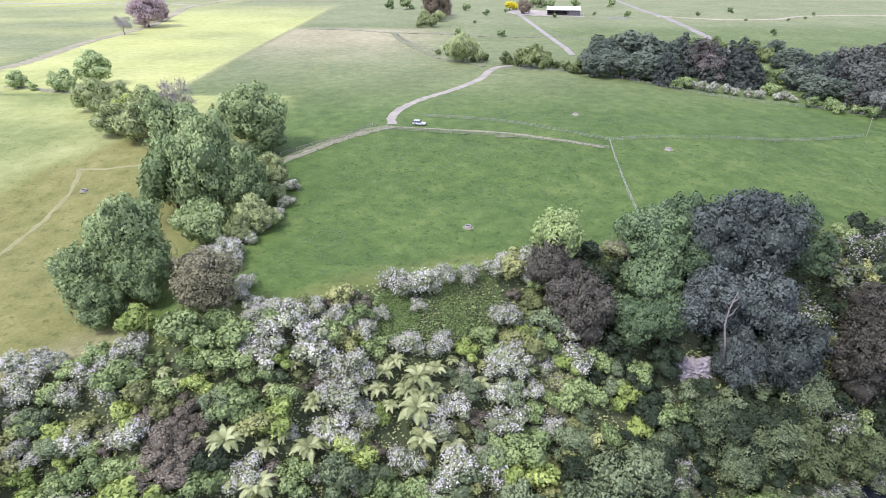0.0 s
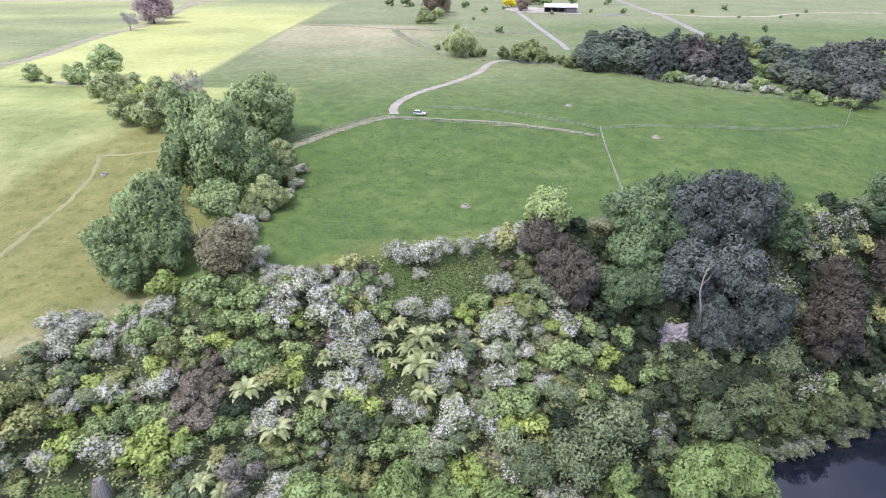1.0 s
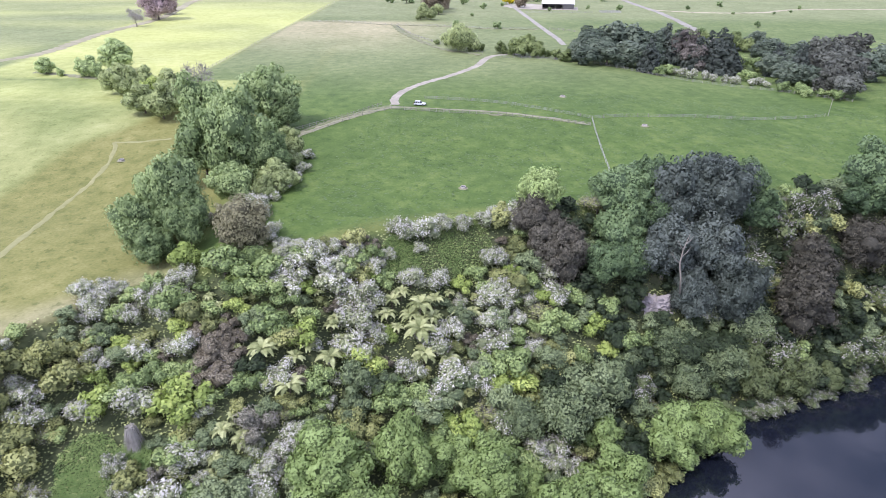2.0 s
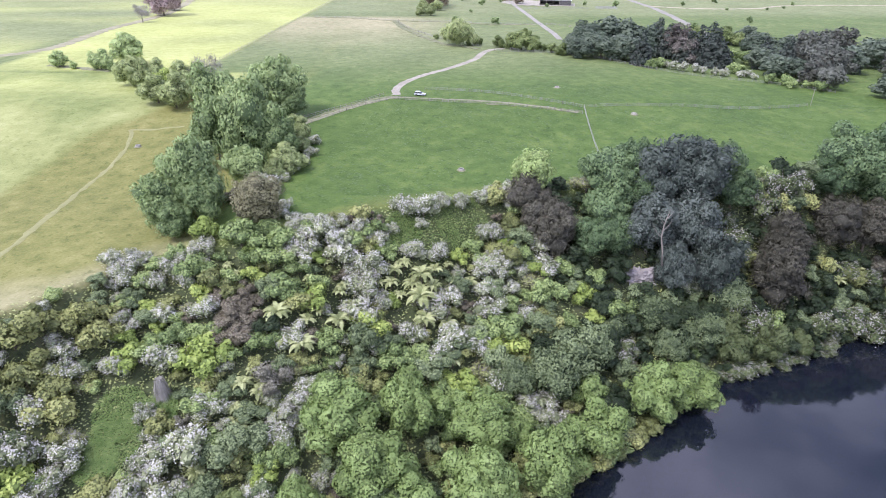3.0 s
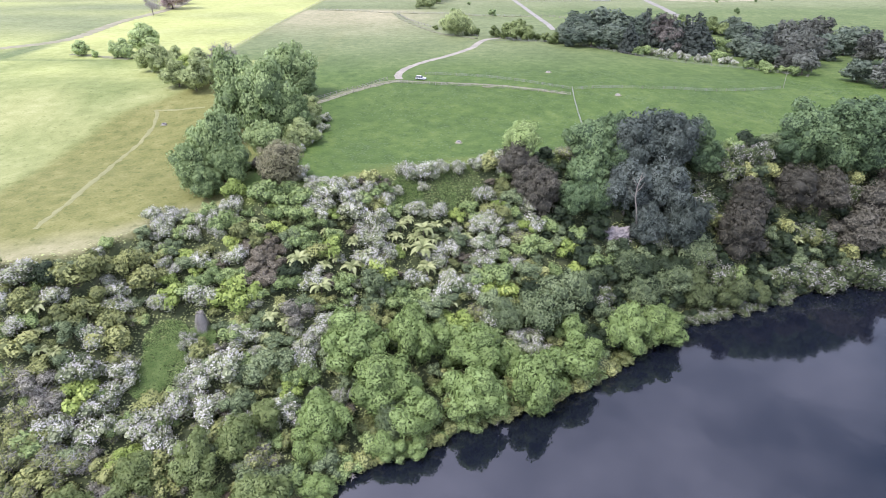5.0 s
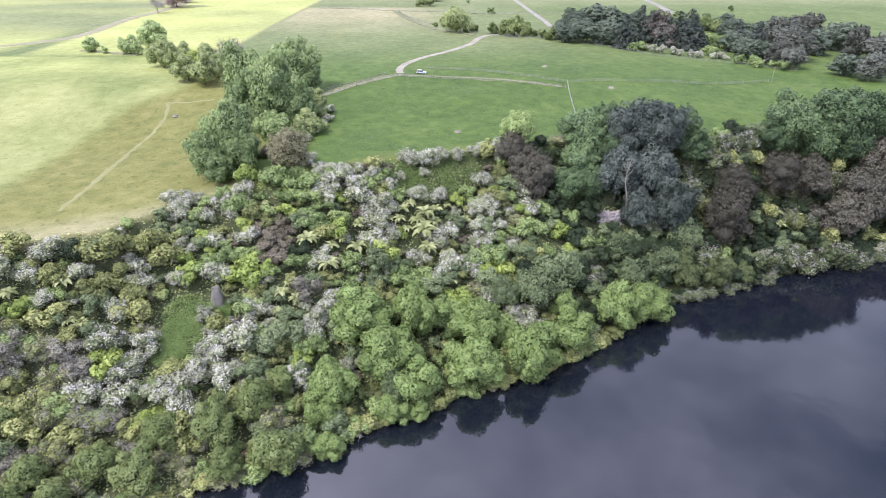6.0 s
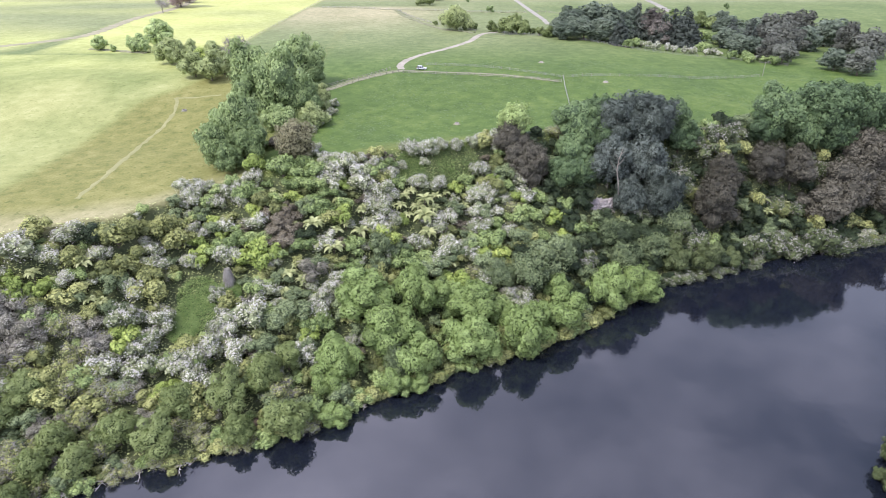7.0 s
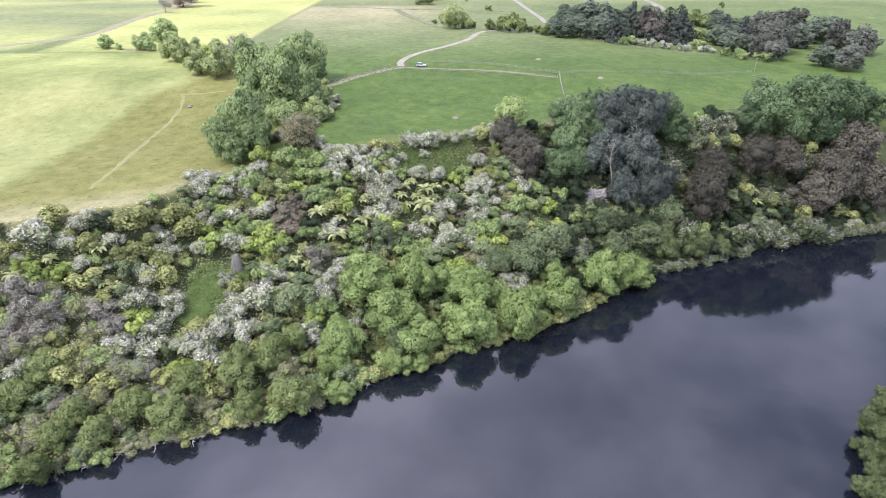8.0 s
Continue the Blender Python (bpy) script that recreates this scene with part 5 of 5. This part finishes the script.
leaf_litter("undergrowth", np.random.default_rng(81), 60000, on_bank, 0.55, 0.42, M["undergrowth_leaf"], "tangled green undergrowth between the shrubs on the bank", 0.35, 0.7)
leaf_litter("creeper", np.random.default_rng(82), 34000, in_clearing, 0.28, 0.24, M["creeper_leaf"], "carpet of bright green creeper in clearings of the bank", 0.3, 1.1)


def on_pasture(rng):
    x, y = rng.uniform(-60, 190), rng.uniform(85, 215)
    if y < along(RIM, x) + 1 or noise.noise((x * 0.06, y * 0.06, 4)) < rng.uniform(-0.7, 0.5) or x < -45 + 0.25 * (y - 90):
        return None
    return x, y


leaf_litter("grass_tufts", np.random.default_rng(83), 9000, on_pasture, 1.0, 0.6, M["tuft"], "rank dark green grass tufts across the paddock", 0.10, 0.04, "grass")


# ---- tracks, fences and farm ----
def smooth_line(pts, step):
    """A curve through the points, at an even step."""
    out = []
    p = [np.array(q, float) for q in pts]
    p = [2 * p[0] - p[1], *p, 2 * p[-1] - p[-2]]
    for a, b, c, d in zip(p, p[1:], p[2:], p[3:]):
        n = max(2, int(np.linalg.norm(c - b) / step))
        for k in range(n):
            t = k / n
            out.append(0.5 * (2 * b + (c - a) * t + (2 * a - 5 * b + 4 * c - d) * t * t + (3 * b - 3 * c + d - a) * t**3))
    return out + [p[-2]]


def track(name, pts, width, mat, label, lift=0.1, ragged=0.25, seed=5):
    """A worn strip laid over the ground, with uneven edges."""
    rng = np.random.default_rng(seed)
    line = smooth_line(pts, 2.0)
    verts, faces = [], []
    for k, q in enumerate(line):
        way = line[min(k + 1, len(line) - 1)] - line[max(k - 1, 0)]
        side = np.array([-way[1], way[0]]) / np.linalg.norm(way)
        for s in (-0.68, -0.5, 0.0, 0.5, 0.68):
            e = q + side * width * s * (1 + rng.uniform(-ragged, ragged) * (abs(s) > 0.3))
            verts.append((e[0], e[1], rough_ground(e[0], e[1]) + (-0.12 if abs(s) > 0.6 else lift * (0.6 if s else 1.0) + 0.0004 * max(0, e[1] - 250))))
    for k in range(len(line) - 1):
        for s in range(4):
            faces.append((5 * k + s, 5 * k + s + 1, 5 * k + s + 6, 5 * k + s + 5))
    tagged(new(name, put_mesh(name, verts, faces, [mat])), label, "track", kind="structure")


track("farm_track", TRACK_A, 3.0, M["gravel"], "pale gravel farm track winding across the pasture")
track("dirt_track", TRACK_B, 2.1, M["dirt"], "worn dirt lane between two fences", 0.08, 0.5)
track("dirt_track", TRACK_C, 1.3, M["dirt"], "worn dirt lane along a rail fence", 0.08, 0.5)
track("driveway", DRIVE, 3.2, M["road_grey"], "straight grey gravel driveway to the farm yard", 0.12)
track("road", ROAD_A, 6.5, M["road_dirt"], "far gravel road along a dry field edge", 0.14, 0.4)
track("road", ROAD_B, 4.5, M["road_grey"], "far pale road crossing the plain", 0.14, 0.4)
track("road", ROAD_C, 5.0, M["road_dirt"], "far pale road crossing the plain", 0.14, 0.4)
track("road", ROAD_D, 5.0, M["gravel"], "far pale road crossing the plain", 0.14, 0.4)
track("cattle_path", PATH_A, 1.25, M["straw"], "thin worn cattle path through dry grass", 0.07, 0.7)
track("earth_bank", SOIL, 2.6, M["dirt"], "strip of bare brown earth at the foot of a clump of trees", 0.5, 0.7)
track("rough_verge", VERGE, 3.0, M["dirt"], "rough brown verge along a curving field edge", 0.35, 0.8)
track("rough_verge", VERGE_FAR, 2.2, M["dirt"], "rough brown verge along a far field fence", 0.3, 0.8)
track("rough_verge", VERGE_LANE, 1.6, M["dirt"], "worn brown verge beside the dirt lane", 0.07, 0.9, seed=8)
track("cattle_path", PATH_B, 1.0, M["straw"], "thin worn cattle path through dry grass", 0.07, 0.6)


def box_mesh(name, x, y, z, mat, bevel=0.0):
    bm = bmesh.new()
    bmesh.ops.create_cube(bm, size=1.0)
    bmesh.ops.scale(bm, vec=(x, y, z), verts=bm.verts)
    if bevel:
        bmesh.ops.bevel(bm, geom=bm.edges, offset=bevel, segments=1, affect="EDGES")
    me = bpy.data.meshes.new(name)
    bm.to_mesh(me)
    bm.free()
    me.materials.append(mat)
    return me


def post_mesh(name, height, radius, mat):
    verts, faces = [], []
    tube(verts, faces, [(0, 0, -0.3), (0, 0, height * 0.5), (0, 0, height - 0.03), (0, 0, height)], [radius, radius, radius * 0.98, radius * 0.8], 6)
    return put_mesh(name, verts, faces, [mat])


def patch(name, x, y, wide, deep, mat, label, lift=0.25):
    """A flat, ragged-edged patch of bare ground."""
    rng = np.random.default_rng(9)
    ring = [(x + wide * math.cos(a) * rng.uniform(0.8, 1.1), y + deep * math.sin(a) * rng.uniform(0.8, 1.1)) for a in np.linspace(0, 2 * math.pi, 28, endpoint=False)]
    verts = [(x, y, rough_ground(x, y) + lift)] + [(a, b, rough_ground(a, b) + lift) for a, b in ring]
    faces = [(0, k + 1, (k + 1) % 28 + 1) for k in range(28)]
    tagged(new(name, put_mesh(name, verts, faces, [mat])), label, "yard", kind="structure")


patch("farm_yard", 84, 590, 26, 30, M["gravel"], "bare pale gravel farm yard beside the shed", 0.2)
patch("worn_ground", 18.5, 183.2, 2.6, 1.2, M["dirt"], "small bare patch beside a rail fence", 0.1)


def fence(pts, gap, height, rails, mat, label, thick=0.08, rail=0.1, wires=0):
    """Posts at an even gap along a line, with rails or wires from post to post."""
    root = new("fence")
    line = smooth_line(pts, gap) if len(pts) > 2 else [np.array(pts[0]) + (np.array(pts[1]) - np.array(pts[0])) * k / max(1, round(math.dist(*pts) / gap)) for k in range(round(math.dist(*pts) / gap) + 1)]
    root.location = (line[0][0], line[0][1], rough_ground(*line[0]))
    foot = Vector(root.location)
    at = [Vector((q[0], q[1], rough_ground(q[0], q[1]))) - foot for q in line]
    post, bar = post_mesh("post", height, thick, M[mat]), box_mesh("rail", 1.0, 0.05, rail, M[mat])
    strand = box_mesh("wire", 1.0, 0.06, 0.06, M["wire"])
    rng = np.random.default_rng(int(abs(line[0][0]) * 7 + 3))
    for p in at:
        o = part("post", post, root)
        o.matrix_basis = pose(p.x, p.y, p.z + rng.uniform(-0.06, 0.04), rng.uniform(-3, 3), rng.uniform(-3, 3), rng.uniform(0, 360))
    for p, q in zip(at, at[1:]):
        for k in range(rails or wires):
            h = height * (k + 0.75) / ((rails or wires) + 0.1) - 0.05
            a, b = p + Vector((0, 0, h + rng.uniform(-0.03, 0.03) * bool(rails))), q + Vector((0, 0, h + rng.uniform(-0.03, 0.03) * bool(rails)))
            o = part("rail" if rails else "wire", bar if rails else strand, root)
            way = b - a
            o.matrix_basis = Matrix.Translation((a + b) / 2) @ way.to_track_quat("X", "Z").to_matrix().to_4x4() @ Matrix.Diagonal((way.length, 1, 1, 1))
    return tagged(root, label, "fence", "farm fences")


fence([(-18.5, 189.5), (0, 186.5), (22, 182.5), (49, 172)], 2.3, 1.25, 3, "wood", "weathered grey timber post-and-rail fence beside the dirt lane")
fence([(51, 179), (49.2, 165), (47.4, 148), (45, 122), (44, 112)], 2.6, 1.3, 2, "white_wood", "pale timber rail fence running down to the trees")
fence([(-48, 166.5), (-33, 181), (-22.5, 195)], 2.4, 1.2, 2, "wood", "weathered timber rail fence along the dirt lane")
fence([(-46, 160), (-36, 172), (-28, 182), (-18.5, 189.5)], 3.0, 1.1, 2, "wood", "weathered grey timber rail fence along the dirt lane")
fence([(51, 179), (80, 184), (112, 189), (143.5, 199)], 4.2, 1.2, 0, "wood", "pale post-and-wire fence across the pasture", 0.1, wires=3)
fence([(-7, 206), (20, 199), (51, 179)], 4.0, 1.15, 0, "wood", "thin post-and-wire fence across the pasture", 0.09, wires=3)
fence([(-111, 254), (-111, 380), (-112, 634)], 6.0, 1.4, 0, "wood", "long post-and-wire fence between two fields", 0.08, wires=3)
fence([(-100, 460), (-69, 455), (-43, 442), (5, 431), (31, 420), (70, 417)], 5.0, 1.4, 0, "wood", "far post-and-wire fence between two fields", 0.16, wires=3)
fence([(-34, 430), (-20, 385), (-2.5, 348), (21, 313)], 5.0, 1.4, 0, "wood", "post-and-wire fence curving along a field edge", 0.16, wires=3)
fence([(72, 533), (101, 533), (130, 534)], 5.0, 1.4, 0, "wood", "far post-and-wire fence below the farm shed", 0.16, wires=3)
fence([(74, 416), (80, 415), (89, 404), (96, 396)], 4.0, 1.4, 2, "wood", "far timber rail fence beside the driveway", 0.16)
fence([(28, 300), (69, 289), (104, 262), (144, 243), (168, 222)], 4.0, 1.3, 0, "wood", "post-and-wire fence in front of the shelterbelt", 0.11, wires=3)


def pole(x, y, height):
    root = new("power_pole")
    root.location = (x, y, rough_ground(x, y))
    part("shaft", post_mesh("shaft", height, 0.09, M["wood"]), root)
    part("crossarm", box_mesh("crossarm", 1.4, 0.1, 0.12, M["wood"], 0.01), root).location = (0, 0, height - 0.4)
    tagged(root, "thin pale wooden pole at the end of a fence", "pole")


pole(145, 199.5, 6.5)


def lathe(name, profile, mat, sides=28):
    verts = [(r * math.cos(2 * math.pi * s / sides), r * math.sin(2 * math.pi * s / sides), z) for r, z in profile for s in range(sides)]
    faces = [(k * sides + s, k * sides + (s + 1) % sides, (k + 1) * sides + (s + 1) % sides, (k + 1) * sides + s) for k in range(len(profile) - 1) for s in range(sides)]
    return put_mesh(name, verts, faces, [mat], smooth=True)


def trough(x, y, r, label):
    root = new("water_trough")
    root.location = (x, y, rough_ground(x, y))
    part("basin", lathe("basin", [(r, -0.2), (r, 0.5), (r - 0.05, 0.56), (r - 0.14, 0.56), (r - 0.2, 0.5), (r - 0.2, 0.1), (0.01, 0.1)], M["wood"]), root)
    part("water_surface", lathe("water_surface", [(r - 0.2, 0.42), (0.01, 0.42)], M["water"]), root)
    part("muddy_apron", lathe("muddy_apron", [(r * 1.7, 0.02), (r * 1.4, 0.07), (r, 0.1)], M["dirt"]), root, "trodden bare earth")
    tagged(root, label, "trough", "water troughs")


trough(5.3, 121.4, 0.75, "round concrete water trough on trodden ground in the paddock")
trough(46.4, 209.5, 0.9, "round concrete water trough in the pasture")
trough(67, 171.8, 0.9, "round concrete water trough in the pasture")
trough(-96.0, 147.0, 0.8, "round concrete water trough in dry grass")


def car(x, y, turn):
    root = new("car")
    root.matrix_basis = pose(x, y, rough_ground(x, y) + 0.08, 0, 0, turn) @ Matrix.Diagonal((0.95, 0.95, 0.92, 1))

    def shell(name, profile, half, mat, inset, bevel=0.06):
        """A side outline drawn across the car's width, its upper part leaning in."""
        bm = bmesh.new()
        top = max(z for _, z in profile)
        low = min(z for _, z in profile)
        rows = []
        for side in (-1, 1):
            rows.append([bm.verts.new((px, side * (half - inset * (pz - low) / (top - low)), pz)) for px, pz in profile])
        n = len(profile)
        for k in range(n):
            bm.faces.new((rows[0][k], rows[0][(k + 1) % n], rows[1][(k + 1) % n], rows[1][k]))
        bm.faces.new(rows[0][::-1])
        bm.faces.new(rows[1])
        bmesh.ops.recalc_face_normals(bm, faces=bm.faces)
        bmesh.ops.bevel(bm, geom=bm.edges, offset=bevel, segments=2, affect="EDGES")
        me = bpy.data.meshes.new(name)
        bm.to_mesh(me)
        bm.free()
        me.materials.append(mat)
        return me

    part("body", shell("body", [(-2.25, 0.45), (-2.3, 0.95), (-2.1, 1.05), (0.95, 1.05), (2.0, 0.92), (2.28, 0.72), (2.25, 0.35), (-2.2, 0.35)], 0.92, M["paint"], 0.05), root)
    part("cabin", shell("cabin", [(-2.15, 1.0), (-1.85, 1.62), (-1.2, 1.68), (0.05, 1.62), (0.95, 1.0)], 0.86, M["dark_glass"], 0.16, 0.04), root, "dark tinted windows")
    part("roof", shell("roof", [(-1.9, 1.60), (-1.85, 1.70), (-1.2, 1.76), (0.0, 1.70), (0.12, 1.60)], 0.72, M["paint"], 0.04, 0.02), root)
    for side in (-1, 1):
        for px, pw in ((-1.55, 0.08), (-0.75, 0.09), (0.12, 0.09)):
            pillar = part("pillar", box_mesh("pillar", pw, 0.05, 0.66, M["paint"], 0.01), root)
            pillar.matrix_basis = pose(px, side * 0.79, 1.33, side * 13, 0, 0)
        rail = part("roof_rail", box_mesh("roof_rail", 1.7, 0.05, 0.05, M["alloy"], 0.01), root)
        rail.location = (-0.95, side * 0.6, 1.78)
        head = part("headlight", box_mesh("headlight", 0.14, 0.36, 0.16, M["lamp_clear"], 0.03), root)
        head.location = (2.18, side * 0.66, 0.76)
        tail = part("tail_light", box_mesh("tail_light", 0.1, 0.2, 0.34, M["lamp_red"], 0.03), root)
        tail.location = (-2.25, side * 0.76, 0.92)
        mirror = part("mirror", box_mesh("mirror", 0.14, 0.2, 0.14, M["paint"], 0.03), root)
        mirror.location = (0.75, side * 1.0, 1.08)
        for px in (-1.38, 1.38):
            wheel = part("wheel", lathe("wheel", [(0.2, -0.11), (0.33, -0.12), (0.36, -0.06), (0.36, 0.06), (0.33, 0.12), (0.2, 0.11)], M["rubber"], 20), root)
            wheel.matrix_basis = pose(px, side * 0.82, 0.36, 90, 0, 0)
            part("rim", lathe("rim", [(0.21, -0.1), (0.18, -0.09), (0.05, -0.12), (0.005, -0.12), (0.005, 0.12), (0.05, 0.12), (0.18, 0.09), (0.21, 0.1)], M["alloy"], 20), wheel)
    part("bumper", box_mesh("bumper", 0.12, 1.7, 0.22, M["rubber"], 0.04), root).location = (2.27, 0, 0.47)
    part("rear_bumper", box_mesh("rear_bumper", 0.12, 1.7, 0.22, M["rubber"], 0.04), root).location = (-2.27, 0, 0.52)
    tagged(root, "silver-white five-door off-road car parked beside a gravel track", "car")


car(-8.6, 195.5, -12)


def shed(x, y, turn, long, deep, high):
    root = new("farm_shed")
    root.matrix_basis = pose(x, y, rough_ground(x, y), 0, 0, turn)
    w = 0.2
    part("wall", box_mesh("wall", long, w, high, M["shed_wall"]), root).location = (0, deep / 2, high / 2)
    for side in (-1, 1):
        part("wall", box_mesh("wall", w, deep - w, high, M["shed_wall"]), root).location = (side * (long - w) / 2, 0, high / 2)
    for k in range(4):
        part("post", box_mesh("post", 0.3, 0.3, high, M["wood"], 0.02), root).location = (-long / 2 + 0.4 + k * (long * 0.62) / 3, -deep / 2 + 0.2, high / 2)
    part("front_panel", box_mesh("front_panel", long * 0.34, w, high, M["shed_wall"]), root).location = (long * 0.33, -deep / 2 + 0.1, high / 2)
    for side in (-1, 1):
        slope = part("roof", box_mesh("roof", long + 1.2, deep / 2 + 0.9, 0.14, M["roof_iron"], 0.02), root)
        slope.matrix_basis = pose(0, side * (deep / 4 + 0.2), high + 0.75, -side * 13, 0, 0)
    part("yard_slab", box_mesh("yard_slab", long + 8, deep + 10, 0.3, M["gravel"]), root).location = (0, -2, -0.05)
    tagged(root, "long farm shed with pale iron roof and open dark bays", "shed")


shed(107, 576, -10, 29, 20, 5.0)


def stock_yard(x, y, wide, deep):
    root = new("stock_yard")
    root.location = (x, y, rough_ground(x, y))
    post, bar = box_mesh("post", 0.2, 0.2, 1.8, M["white_wood"]), box_mesh("rail", wide / 4, 0.08, 0.2, M["white_wood"])
    for j in range(3):
        for k in range(5):
            part("post", post, root).location = (-wide / 2 + wide * k / 4, -deep / 2 + deep * j / 2, 0.9)
            for h in (0.6, 1.1, 1.6):
                if k < 4:
                    part("rail", bar, root).location = (-wide / 2 + wide * (k + 0.5) / 4, -deep / 2 + deep * j / 2, h)
    tagged(root, "pale timber stock yard with railed pens near the shed", "stock yard")


stock_yard(146, 536, 17, 9)
YELLOW = tree_kinds(25, 4.5, 0.9, 0.8, 14, 0.34, 460, 1.03, 0.85, "yellow_leaf", "bark", 1, 1)
set_out("yellow_shrub", YELLOW, [(62, 615, 5.5), (68, 622, 4.5)], 4.5, 35, "vivid yellow-leaved shrub beside the farm yard", "shrub", "yellow shrubs")


def outcrop(x, y, z, wide, high, deep, mat, label):
    """A broken face of pale clay and rock on the bank."""
    bm = bmesh.new()
    bmesh.ops.create_icosphere(bm, subdivisions=5, radius=1.0)
    for v in bm.verts:
        p = v.co.copy()
        n = 0.25 * noise.noise(p * 1.6) + 0.35 * abs(noise.noise(p * 3.4)) + 0.25 * abs(noise.noise(p * 7.5)) + 0.1 * noise.noise(p * 18.0) - 0.25
        cave = max(0, 1 - ((p.x + 0.1) ** 2 / 0.05 + (p.z + 0.25) ** 2 / 0.12)) if p.y < 0 else 0
        v.co = p * (1 + n)
        v.co.y += 0.9 * cave
        v.co = Vector((v.co.x * wide / 2, v.co.y * deep / 2, v.co.z * high / 2))
    me = bpy.data.meshes.new("rock_outcrop")
    bm.to_mesh(me)
    bm.free()
    me.materials.append(M[mat])
    ob = new("rock_outcrop", me)
    ob.location = (x, y, z)
    tagged(ob, label, "rock")


outcrop(48.8, 94.4, -18.8, 11, 7.5, 6, "rock", "broken pale clay and rock face with a small hollow among trees")
outcrop(-50.5, 18.5, -35.0, 8, 1.6, 5, "mud", "bare brown muddy edge of the river bank")
outcrop(-38.0, 19.5, -34.2, 6, 1.8, 4, "mud", "bare brown muddy edge of the river bank")
outcrop(-86.0, 2.5, -34.8, 9, 1.6, 5, "mud", "bare brown muddy edge of the river bank")
outcrop(84, -4, -33.6, 8, 3.0, 7, "mud", "bare brown earth slope of the opposite bank")
